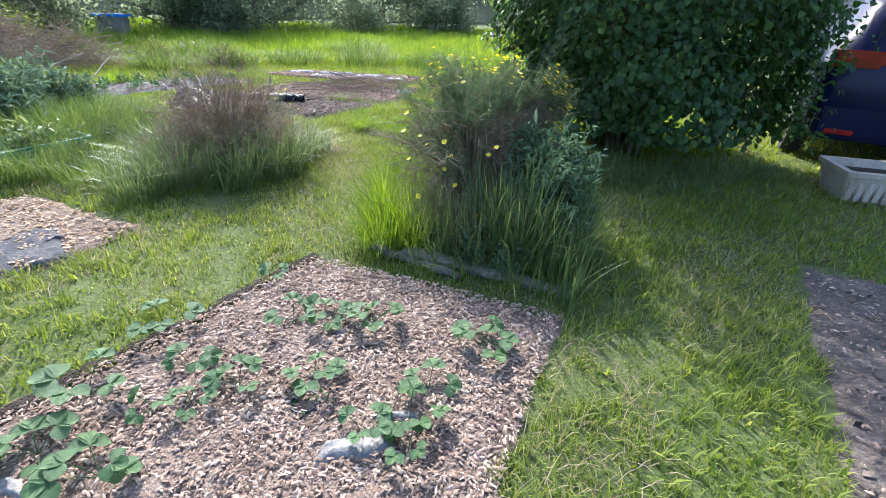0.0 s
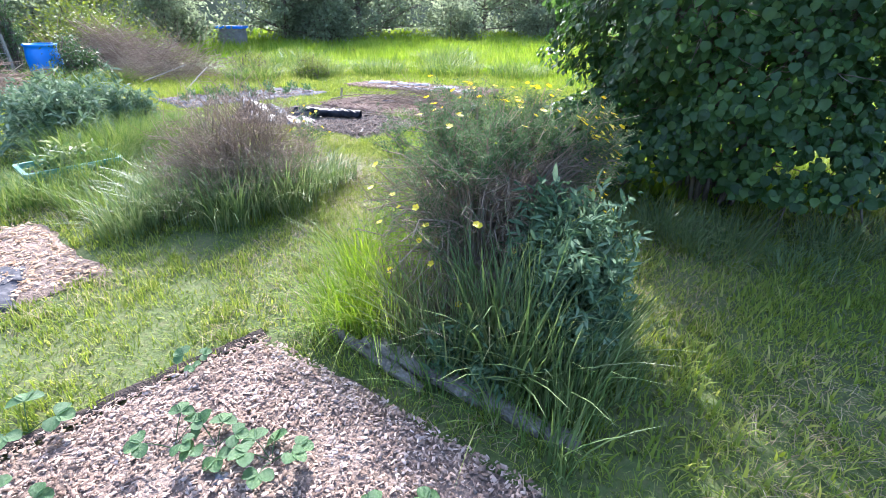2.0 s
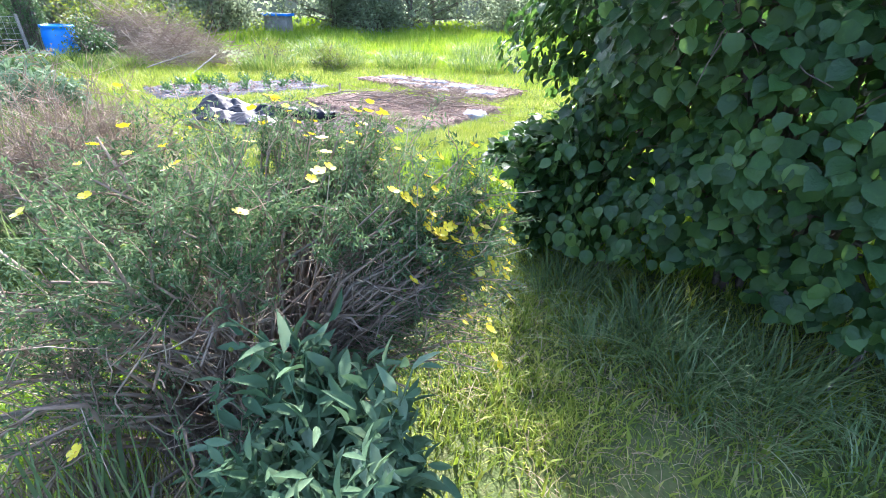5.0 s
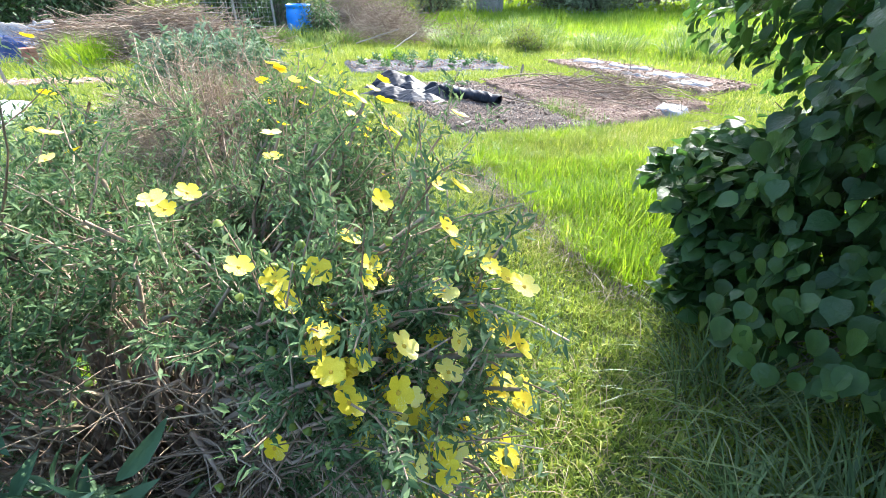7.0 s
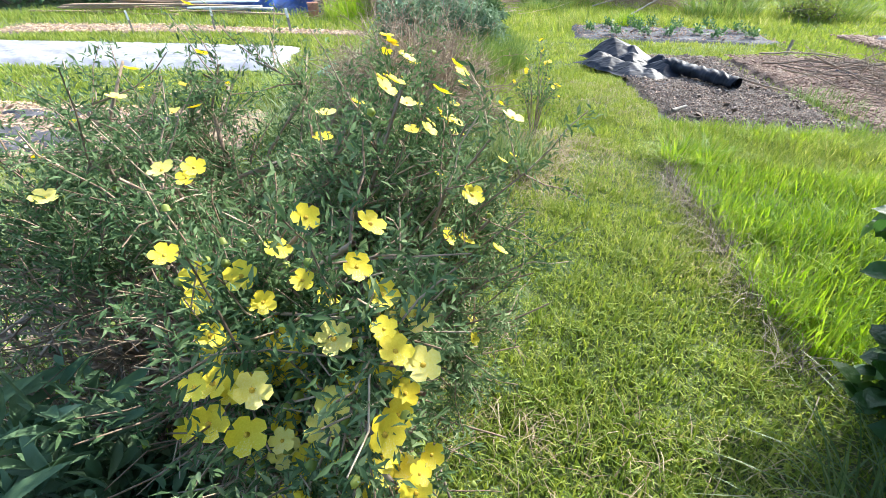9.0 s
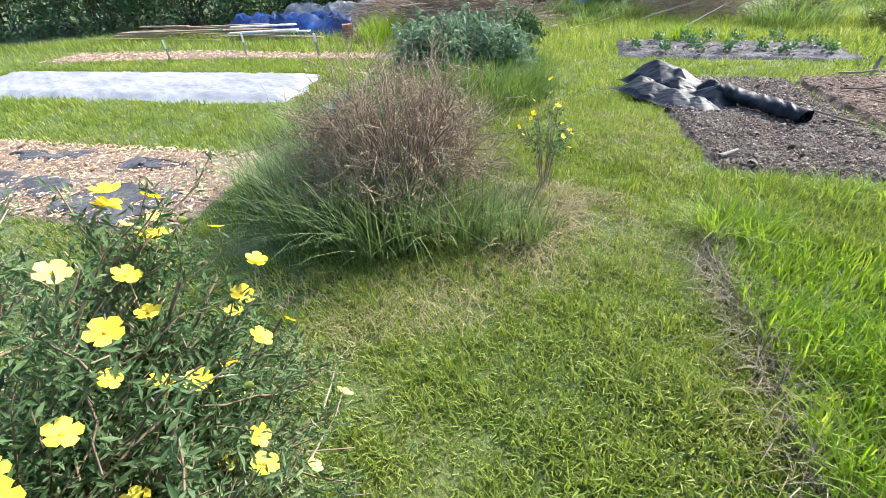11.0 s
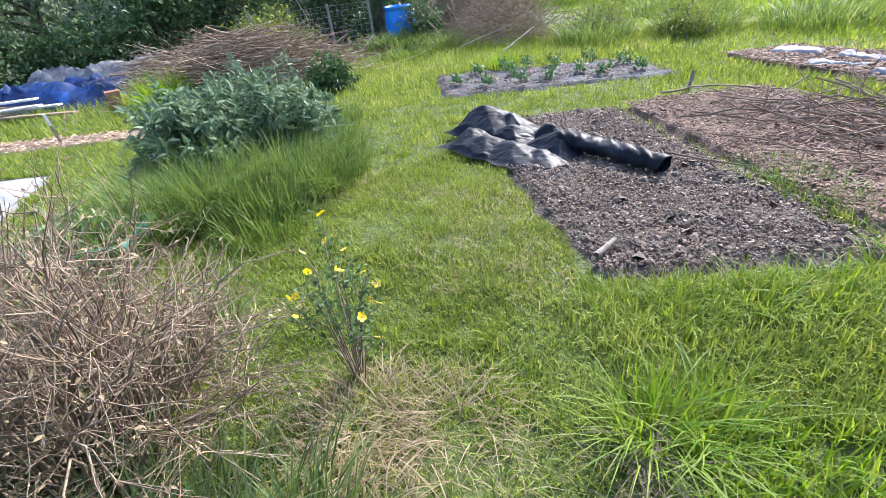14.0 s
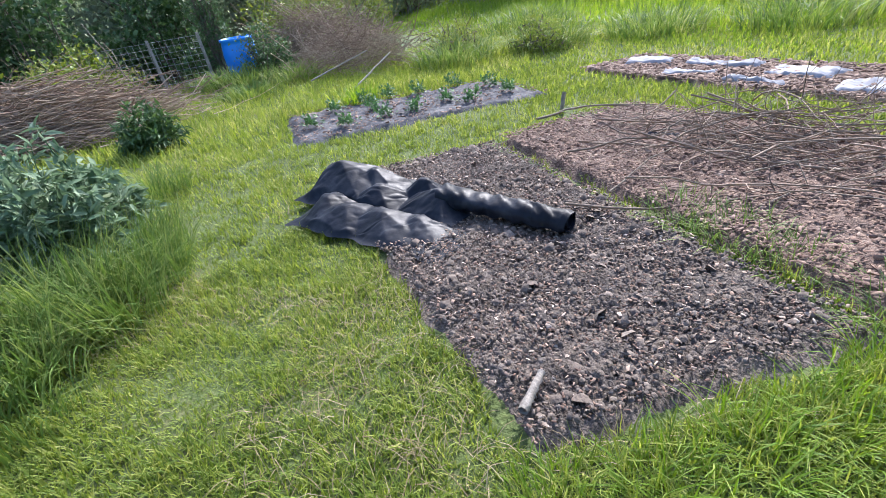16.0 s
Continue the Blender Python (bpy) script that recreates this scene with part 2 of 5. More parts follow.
M_chipbed = material("mulch", [(0.0, (0.08, 0.055, 0.042)), (0.5, (0.2, 0.145, 0.11)), (1.0, (0.33, 0.25, 0.195))], 0.95, 5.0, bump=0.9, fine=55, bump_scale=70)
M_soil = material("dark_soil", [(0.0, (0.05, 0.039, 0.031)), (0.5, (0.112, 0.09, 0.073)), (1.0, (0.21, 0.175, 0.148))], 0.95, 4.0, bump=1.0, fine=45, bump_scale=55)
M_clod = material("soil_clod", [(0.0, (0.1, 0.08, 0.065)), (0.65, (0.145, 0.115, 0.093)), (0.9, (0.21, 0.172, 0.14)), (1.0, (0.4, 0.35, 0.29))], 0.95, 6.0, bump=0.6, island=0.85)
M_fabric = material("weed_membrane", [(0.0, (0.035, 0.035, 0.04)), (0.5, (0.075, 0.075, 0.082)), (1.0, (0.17, 0.165, 0.165))], 0.85, 5.0, bump=0.5, fine=30, spec=0.2)
M_blackfilm = material("black_polythene", [(0.0, (0.007, 0.009, 0.013)), (0.65, (0.018, 0.021, 0.029)), (1.0, (0.045, 0.047, 0.053))], 0.45, 6.0, bump=0.25, bump_scale=14, spec=0.14)
M_fleece = material("white_fleece", [(0.0, (0.2, 0.2, 0.215)), (0.6, (0.27, 0.27, 0.285)), (1.0, (0.34, 0.34, 0.35))], 0.8, 2.0, bump=0.5, bump_scale=14)
M_petal = material("yellow_petal", [(0.0, (0.72, 0.56, 0.015)), (0.7, (0.84, 0.7, 0.05)), (1.0, (0.86, 0.77, 0.28))], 0.6, 12.0, bump=0, island=0.5, through_light=0.3)
M_petal_pale = material("pale_petal", [(0.0, (0.78, 0.66, 0.08)), (0.6, (0.84, 0.74, 0.18)), (1.0, (0.86, 0.79, 0.34))], 0.6, 12.0, bump=0, island=0.5, through_light=0.3)
M_petal_c = material("stamen", [(0.0, (0.5, 0.3, 0.01)), (1.0, (0.7, 0.45, 0.03))], 0.7, 40, bump=0.2)
M_barrel = material("blue_plastic", [(0.0, (0.01, 0.18, 0.66)), (1.0, (0.02, 0.26, 0.82))], 0.4, 3.0, bump=0.05)
M_green = material("green_plastic", [(0.0, (0.03, 0.13, 0.09)), (0.6, (0.07, 0.22, 0.15)), (1.0, (0.3, 0.42, 0.35))], 0.5, 5.0, bump=0.1)
M_stone = material("beige_trough", [(0.0, (0.3, 0.24, 0.18)), (0.5, (0.46, 0.39, 0.31)), (1.0, (0.56, 0.5, 0.42))], 0.8, 7.0, bump=0.3, fine=60)
# Real compost; also the dark of the shade strip beside the strawberry bed.
M_compost_and_shade = material("compost", [(0.0, (0.02, 0.016, 0.012)), (1.0, (0.07, 0.05, 0.038))], 0.95, 20, bump=1.0)
M_greywood = material("weathered_wood", [(0.0, (0.13, 0.115, 0.095)), (0.5, (0.25, 0.225, 0.19)), (1.0, (0.38, 0.35, 0.31))], 0.9, 6.0, bump=0.6, fine=40, island=0.2)
M_oldwood = material("rotten_wood", [(0.0, (0.07, 0.06, 0.045)), (0.5, (0.17, 0.15, 0.12)), (1.0, (0.32, 0.29, 0.24))], 0.95, 9.0, bump=1.0, fine=60)
M_plank = material("brown_plank", [(0.0, (0.16, 0.1, 0.06)), (0.5, (0.28, 0.19, 0.12)), (1.0, (0.4, 0.3, 0.21))], 0.85, 5.0, bump=0.4, fine=40, island=0.5)
M_white = material("white_paint", [(0.0, (0.55, 0.55, 0.53)), (1.0, (0.78, 0.78, 0.76))], 0.6, 8.0, bump=0.15)
M_brick = material("red_brick", [(0.0, (0.24, 0.09, 0.06)), (1.0, (0.42, 0.2, 0.14))], 0.9, 12.0, bump=0.5)
M_tarp = material("blue_tarpaulin", [(0.0, (0.01, 0.02, 0.06)), (0.6, (0.012, 0.04, 0.15)), (1.0, (0.02, 0.09, 0.33))], 0.45, 3.0, bump=0.4, bump_scale=9)
M_paint = material("dark_blue_car_paint", [(0.0, (0.004, 0.006, 0.032)), (1.0, (0.006, 0.01, 0.05))], 0.25, 2.0, bump=0, spec=0.25)
M_lamp_red = material("red_lamp_lens", [(0.0, (0.22, 0.006, 0.006)), (1.0, (0.36, 0.014, 0.012))], 0.15, 9, bump=0)
M_rubber = material("tyre_rubber", [(0.0, (0.02, 0.02, 0.02)), (1.0, (0.04, 0.04, 0.04))], 0.8, 9, bump=0.2)
M_alloy = material("alloy", [(0.0, (0.35, 0.35, 0.36)), (1.0, (0.5, 0.5, 0.5))], 0.35, 9, bump=0, metal=1.0)
M_wire = material("galvanised_wire", [(0.0, (0.25, 0.26, 0.26)), (1.0, (0.42, 0.43, 0.43))], 0.5, 9, bump=0.1, metal=0.7)
M_dark_leaf = material("dark_hedge_leaf", [(0.0, (0.03, 0.07, 0.022)), (0.6, (0.068, 0.13, 0.04)), (1.0, (0.15, 0.22, 0.075))], 0.55, 0.8, bump=0, island=0.55, through_light=0.25)
M_lime_leaf = material("yellow_green_leaf", [(0.0, (0.09, 0.14, 0.025)), (0.6, (0.2, 0.26, 0.04)), (1.0, (0.33, 0.36, 0.07))], 0.55, 1.0, bump=0, island=0.55, through_light=0.3)
# Pale grey-green beyond real foliage: haze of distance put into the leaf colour.
M_hazed_leaf = material("haze_pale_leaf", [(0.0, (0.11, 0.145, 0.09)), (0.6, (0.2, 0.245, 0.15)), (1.0, (0.3, 0.345, 0.22))], 0.75, 0.5, bump=0, island=0.5, through_light=0.7)
M_darkmulch = material("dark_mulch", [(0.0, (0.06, 0.04, 0.03)), (0.5, (0.15, 0.1, 0.075)), (1.0, (0.26, 0.19, 0.145))], 0.95, 4.0, bump=0.9, fine=50, bump_scale=70)
M_darkchip = material("bark_chip", [(0.0, (0.085, 0.048, 0.034)), (0.5, (0.18, 0.112, 0.08)), (0.85, (0.29, 0.2, 0.145)), (1.0, (0.47, 0.38, 0.3))], 0.9, 5.0, bump=0.2, island=0.75)
M_glass = material("car_glass", [(0.0, (0.02, 0.022, 0.025)), (1.0, (0.03, 0.033, 0.035))], 0.05, 2.0, bump=0)

# ---- plan ----
BED_A = [uv(0.35, -1.82), uv(0.35, 0.02), uv(2.54, -0.21), uv(2.31, -1.70)]
BED_L = [uv(-4.5, -4.15), uv(-4.5, -2.82), uv(1.99, -2.92), uv(1.84, -4.15)]
BED_F = [uv(-5.5, -7.25), uv(-5.5, -5.55), uv(1.1, -5.55), uv(0.75, -6.95)]
BED_B = [uv(-6.0, -8.75), uv(-6.0, -7.75), uv(1.25, -8.1), uv(1.1, -8.6)]
BED_R = [uv(-0.5, 0.93), uv(-0.5, 3.2), uv(3.98, 2.9), uv(3.95, 0.9)]
BED_C = [(-1.53, 6.42), (-0.86, 7.55), (-3.55, 8.72), (-4.25, 7.42)]
BED_C2 = [(-0.86, 7.62), (-0.5, 9.6), (-3.0, 10.08), (-3.56, 8.78)]
BED_D = [(-5.46, 7.84), (-4.02, 10.36), (-5.3, 10.85), (-6.86, 8.5)]
BED_E = [(-4.35, 11.45), (-0.9, 10.4), (-0.6, 11.6), (-3.85, 12.4)]
BEDS = [BED_A, BED_L, BED_F, BED_B, BED_R, BED_C, BED_C2, BED_D, BED_E]
MEADOW = [(-0.9, 6.06), (-0.7, 5.8), (-0.1, 5.6), (0.45, 5.32), (0.9, 5.3), (3.4, 5.6), (3.4, 9.5), (0.9, 9.3), (0.1, 7.4), (-0.35, 6.7)]
ROUGH = [(-1.5, 6.3), (-0.9, 6.0), (-0.35, 6.7), (0.1, 7.4), (0.9, 9.3), (-0.4, 9.3), (-0.82, 7.5), (-1.45, 6.42)]


# ---- ground ----
def ground():
    def axis(lo, hi, step):
        a = np.arange(lo, hi + step / 2, step)
        o = step * np.cumsum(1.35 ** np.arange(1, 26))
        return np.concatenate([lo - o[::-1], a, hi + o])
    xs, ys = axis(-13, 7, 0.16), axis(-3, 15, 0.16)
    x, y = np.meshgrid(xs, ys, indexing="ij")
    z = gz(x, y) + 0.012 * wobble(x, y, 2.2) * (np.abs(x) < 14) - 0.006
    for b in BEDS:
        z = z - 0.012 * in_poly(b, x, y)
    n, m = x.shape
    i = np.arange(n * m).reshape(n, m)
    F = np.stack([i[:-1, :-1], i[1:, :-1], i[1:, 1:], i[:-1, 1:]], -1).reshape(-1, 4)
    ob = part("ground", quick_mesh("ground", np.stack([x, y, z], -1).reshape(-1, 3), F, True), M_ground)
    tagged(ob, "grassy allotment ground with worn mown paths", "ground", kind="structure")


ground()


def off_beds(x, y, grow=0.0):
    k = np.ones(len(x), bool)
    jx, jy = x + 0.045 * wobble(x, y, 9), y + 0.045 * wobble(x, y, 8, 3)
    for b in BEDS:
        k &= ~in_poly(b, jx, jy)
    return k


def grass(name, label, x, y, h, w, lean, mat, seg=2, dz=0.0):
    n = len(x)
    base = np.stack([x, y, gz(x, y) - 0.01 + dz], 1)
    ob = part(name, blades(base, h, w, rng.uniform(0, 2 * np.pi, n), lean, seg), mat)
    return tagged(ob, label, "grass", kind="stuff")


def lawn():
    # a wide thin cover, then a thick sward along the mown path
    xw, yw = rng.uniform(-9, 5, 520000), rng.uniform(0.4, 12, 520000)
    dw = np.minimum(np.hypot(xw - 0.9, (yw - 2.2) * 0.7), np.hypot(xw + 1.4, yw - 5.6) * 0.9)
    thin = rng.random(len(xw)) < np.clip(1.5 / np.maximum(dw, 1.0) ** 0.9, 0.1, 1)
    xp, yp = rng.uniform(-3.6, 1.5, 150000), rng.uniform(3.9, 7.1, 150000)
    thick = rng.random(len(xp)) < np.clip(1.3 - 0.35 * np.hypot((xp + 0.8) * 0.6, yp - 5.3), 0.1, 1)
    x, y = np.concatenate([xw[thin], xp[thick]]), np.concatenate([yw[thin], yp[thick]])
    keep = off_beds(x, y) & ~in_poly(MEADOW, x, y)
    x, y = x[keep], y[keep]
    d = np.minimum(np.hypot(x - 0.9, (y - 2.2) * 0.7), np.hypot(x + 1.4, y - 5.6) * 0.9)
    n = len(x)
    tuft = 0.5 + 0.5 * (0.6 * wobble(x, y, 5.5, 1) + 0.4 * wobble(x, y, 15, 6))
    h = rng.uniform(0.018, 0.06, n) * (0.4 + 1.25 * np.clip(tuft, 0, 1) ** 1.6) * (1 + 0.08 * np.minimum(d, 5))
    w = rng.uniform(0.003, 0.0066, n) * (1 + 0.3 * np.minimum(d, 6))
    grass("lawn_grass", "short bright green mown grass of the garden paths", x, y, h, w, rng.uniform(0.2, 1.3, n), M_lawn)
    c = 6500
    cx, cy = rng.uniform(-8, 4, c), rng.uniform(1.0, 11, c)
    m = 22
    x = np.repeat(cx, m) + rng.normal(0, 0.03, c * m)
    y = np.repeat(cy, m) + rng.normal(0, 0.03, c * m)
    k = off_beds(x, y)
    x, y = x[k], y[k]
    n = len(x)
    grass("lawn_tufts", "coarser tufts standing up in the mown grass", x, y, rng.uniform(0.035, 0.085, n), rng.uniform(0.004, 0.008, n), rng.uniform(0.2, 1.1, n), M_lawn)
    # rough uncut strip between the dug bed and the long grass
    x, y = rand_in(ROUGH, 15000)
    k = off_beds(x, y)
    x, y = x[k], y[k]
    n = len(x)
    grass("rough_grass", "thick uneven green grass round the dug bed", x, y, rng.uniform(0.05, 0.12, n) * (1 + 0.35 * wobble(x, y, 4)), rng.uniform(0.004, 0.008, n), rng.uniform(0.2, 1.2, n), M_lawn)
    n = 30000
    x, y = np.concatenate([rng.uniform(-4, 4, n), rng.uniform(-1.0, 0.6, 1800)]), np.concatenate([rng.uniform(1.2, 7, n), rng.uniform(3.8, 5.2, 1800)])
    k = off_beds(x, y) & (wobble(x, y, 1.6, 4) > 0.0)
    x, y = x[k], y[k]
    n = len(x)
    grass("dry_clippings", "pale dry grass clippings lying on the mown path", x, y, rng.uniform(0.03, 0.09, n), rng.uniform(0.002, 0.004, n), rng.uniform(1.2, 2.6, n), M_straw, dz=0.012)


def meadow():
    x, y = rand_in(MEADOW, 52000)
    k = off_beds(x, y)
    x, y = x[k], y[k]
    n = len(x)
    h = rng.uniform(0.1, 0.25, n) * (0.85 + 0.4 * wobble(x, y, 3.4)) * np.clip(0.5 + 0.55 * (x + 0.75), 0.5, 1)
    grass("meadow_grass", "long lush bright green uncut grass beside the path", x, y, h, rng.uniform(0.005, 0.010, n), rng.uniform(0.2, 1.0, n), M_meadow, 3)
    # dead thatch along the cut edge
    t = rng.random(800)
    ex = np.interp(t, [0, 0.2, 0.45, 0.7, 1], [-0.9, -0.7, -0.4, -0.08, 0.75])
    ey = np.interp(t, [0, 0.2, 0.45, 0.7, 1], [6.02, 5.77, 5.68, 5.55, 5.2])
    n = len(ex)
    grass("edge_thatch", "grey-brown dead grass along the cut meadow edge", ex + rng.normal(0, 0.025, n), ey + rng.normal(0, 0.025, n), rng.uniform(0.05, 0.16, n), rng.uniform(0.003, 0.005, n), rng.uniform(0.6, 2.4, n), M_thatch, 3)


def rough_field():
    n = 150000
    r = 12 + 30 * rng.random(n) ** 1.4
    a = rng.uniform(radians(62), radians(150), n)
    x, y = 0.5 + r * np.cos(a), r * np.sin(a)
    k = off_beds(x, y) & (y > 12.2 - 0.24 * x)
    x, y, r = x[k], y[k], r[k]
    n = len(x)
    patchy = 0.5 + 0.5 * wobble(x, y, 0.9, 2)
    h = rng.uniform(0.12, 0.4, n) * (0.45 + patchy) * np.clip((y - 12.5 + 0.24 * x) / 3, 0.25, 1)
    grass("field_grass", "tall rough grass of the overgrown far plot", x, y, h, rng.uniform(0.012, 0.03, n) * r / 18, rng.uniform(0.2, 0.9, n), M_meadow)
    # banks of grass along the left plots
    n = 50000
    x, y = rng.uniform(-13, -5.5, n), rng.uniform(-6, 13, n)
    v = 0.893 * x - 0.45 * y
    k = off_beds(x, y)
    x, y, v = x[k], y[k], v[k]
    n = len(x)
    h = rng.uniform(0.05, 0.14, n) * np.where(v < -8.9, 1.5, 0.8)
    grass("plot_grass", "uneven green grass between the far plots", x, y, h, rng.uniform(0.008, 0.018, n), rng.uniform(0.3, 1.0, n), M_lawn)


def outer_lawn():
    for x0, x1, y0, y1, n in ((-9, -1.4, -5, 0.6, 45000), (-9.5, 4, 10, 16, 60000), (1, 9, -2, 12, 40000)):
        x, y = rng.uniform(x0, x1, n), rng.uniform(y0, y1, n)
        k = off_beds(x, y) & ~in_poly(MEADOW, x, y)
        x, y = x[k], y[k]
        n = len(x)
        grass("outer_grass", "green grass around the outer beds", x, y, rng.uniform(0.04, 0.1, n), rng.uniform(0.01, 0.02, n), rng.uniform(0.3, 1.0, n), M_lawn)


lawn()
outer_lawn()
meadow()
rough_field()

# ---- beds ----
CHIP_V = np.array([(-0.5, -0.16, 0), (0.5, -0.2, 0), (0.42, 0.2, 0.0), (-0.55, 0.14, 0), (-0.4, -0.1, 0.12), (0.4, -0.12, 0.14), (0.32, 0.14, 0.12), (-0.42, 0.1, 0.1)])
CHIP_F = np.array([(4, 5, 6, 7), (0, 1, 5, 4), (1, 2, 6, 5), (2, 3, 7, 6), (3, 0, 4, 7)])
CLOD_V = np.array([(-0.5, -0.35, -0.1), (0.45, -0.45, -0.1), (0.5, 0.4, -0.1), (-0.4, 0.5, -0.1), (-0.3, -0.2, 0.28), (0.24, -0.28, 0.22), (0.3, 0.2, 0.34), (-0.2, 0.3, 0.2)])


def litter(poly, n, size, height, tv=CHIP_V, tilt=0.5, lo=0.25):
    x, y = rand_in(poly, n)
    n = len(x)
    tips = rand_dirs(n) * np.array([1, 1, tilt])
    ups = rand_dirs(n) * 0.5 * tilt + np.array([0, 0, 1.0])
    R = rot_frames(tips, ups)
    T = np.stack([x, y, gz(x, y) + height + rng.uniform(-0.004, 0.008, n)], 1)
    S = size * rng.uniform(lo, 1.0, n) ** 1.5
    S3 = np.stack([S, S * rng.uniform(0.6, 1.6, n), S * rng.uniform(0.6, 1.3, n)], 1)
    return scatter(tv, CHIP_F, R, T, S3)


def shrink(poly, f):
    c = np.mean(np.array(poly), 0)
    return [tuple(c + (np.array(p) - c) * f) for p in poly]


def bed(label, corners, nu, nv, height, rough, mat, chips=0, chip_size=0.03, clods=0, clod_size=0.03, seed=0.0, chip_label="", chip_mat=None):
    ob = part("planting_bed", quick_mesh("planting_bed", *patch(corners, nu, nv, height, rough, edge=0.1, seed=seed)), mat)
    tagged(ob, label, "garden bed", kind="structure")
    if chips:
        part("wood_chips", litter(shrink(corners, 0.985), chips, chip_size, height + 0.4 * rough), chip_mat or M_chip, ob, chip_label or "pale and brown shredded wood chips", kind="stuff")
    if clods:
        part("soil_clods", litter(shrink(corners, 0.97), clods, clod_size, height + 0.3 * rough, CLOD_V, 1.0), M_clod, ob, "crumbly dark earth clods and pale stones", kind="stuff")
    return ob


bed_a = bed("strawberry bed mulched with pale wood chips", BED_A, 60, 80, 0.012, 0.012, M_chipbed, 27000, 0.027, 2000, 0.016)
bed_l = bed("long bed of bark chips and membrane", BED_L, 30, 120, 0.015, 0.012, M_chipbed, 15000, 0.04, chip_mat=M_warmchip, chip_label="tan shredded wood chips")
bed_b = bed("narrow strip of reddish bark chips", BED_B, 14, 100, 0.02, 0.012, M_chipbed, 4500, 0.06, chip_mat=M_warmchip, chip_label="tan shredded wood chips")
bed_r = bed("bare grey-brown bed with dry mulch", BED_R, 40, 70, 0.005, 0.02, M_soil, 5000, 0.03, 1500, 0.03)
bed_c = bed("dug bed of dark soil mixed with wood chips", BED_C, 130, 240, 0.03, 0.034, M_soil, 8000, 0.02, 14000, 0.02, chip_mat=M_darkchip, chip_label="brown bark and wood chips")
part("large_clods", litter(shrink(BED_C, 0.94), 520, 0.055, 0.04, CLOD_V, 1.0), M_clod, bed_c, "larger lumps of dug earth", "stuff")
part("pale_chips", litter(shrink(BED_C, 0.96), 1500, 0.026, 0.05), M_chip, bed_c, "pale wood chips in the soil", "stuff")
bed_c2 = bed("bed of brown bark mulch past a shallow trench", BED_C2, 60, 90, 0.05, 0.03, M_darkmulch, 13000, 0.038, chip_mat=M_darkchip, chip_label="brown bark chips")
bed_d = bed("bed covered with grey weed membrane", BED_D, 70, 50, 0.035, 0.025, M_fabric, 1300, 0.05, chip_mat=M_darkchip)
bed_e = bed("bark bed with patches of pale fleece", BED_E, 40, 90, 0.04, 0.03, M_darkmulch, 4500, 0.08, chip_mat=M_darkchip, chip_label="brown bark chips")


# ---- plants ----
def leaf_template(outline, dip=0.12, droop=0.15):
    """A leaf from half its outline (x, y), y from 0 to 1, folded along its midrib."""
    pts = [(0.0, 0.0)] + outline + [(0.0, 1.0)]
    V, n = [], len(pts)
    for x, y in pts:
        V.append((0.0, y, -droop * y * y))
    for x, y in outline:
        V.append((x, y, -droop * y * y + dip * x * 1.2))
    for x, y in outline:
        V.append((-x, y, -droop * y * y + dip * x * 1.2))
    F, k = [], len(outline)
    for side in (0, 1):
        o = n + side * k
        ring = [0] + [o + i for i in range(k)] + [n - 1]
        for i in range(len(ring) - 1):
            mid_a, mid_b = i, min(i + 1, n - 1)
            tri = [(ring[i], ring[i + 1], mid_b), (ring[i], mid_b, mid_a)]
            for a, b, c in tri:
                if len({a, b, c}) == 3:
                    F.append((a, b, c) if side == 0 else (a, c, b))
    return np.array(V, float), np.array(F)


LEAF_ROUND = leaf_template([(0.27, 0.03), (0.44, 0.26), (0.45, 0.5), (0.35, 0.7), (0.12, 0.86)], 0.28, 0.22)
LEAF_LANCE = leaf_template([(0.1, 0.18), (0.145, 0.45), (0.09, 0.75)], 0.5, 0.25)
LEAF_TINY = leaf_template([(0.2, 0.5)], 0.4, 0.1)
LEAF_NARROW = leaf_template([(0.13, 0.45)], 0.5, 0.12)
LEAF_OVAL = leaf_template([(0.26, 0.3), (0.24, 0.68)], 0.3, 0.15)


def dome_stems(n, r, h, base_r, k=6, droop=0.0, jitter=0.06, lo=0.0):
    """Polylines from a root clump out to a dome of radii r (x,y) and height h."""
    a = rng.uniform(0, 2 * np.pi, n)
    e = np.arccos(rng.uniform(lo, 1.0, n))
    f = rng.uniform(0.75, 1.08, n)
    end = np.stack([np.cos(a) * np.sin(e) * r[0] * f, np.sin(a) * np.sin(e) * r[1] * f, np.cos(e) * h * f], 1)
    root = np.stack([np.cos(a), np.sin(a), np.zeros(n)], 1) * (base_r * rng.random(n))[:, None]
    t = np.linspace(0, 1, k)[None, :, None]
    lift = np.array([0, 0, 1.0]) * (0.25 * h)
    P = root[:, None] * (1 - t) + end[:, None] * t + lift * (t * (1 - t)) * 2 - np.array([0, 0, 1.0]) * droop * t ** 3
    P = P + rng.normal(0, jitter, P.shape) * t * (0.4 + 0.6 * t)
    P[:, :, 2] = np.maximum(P[:, :, 2], 0.0)
    return P


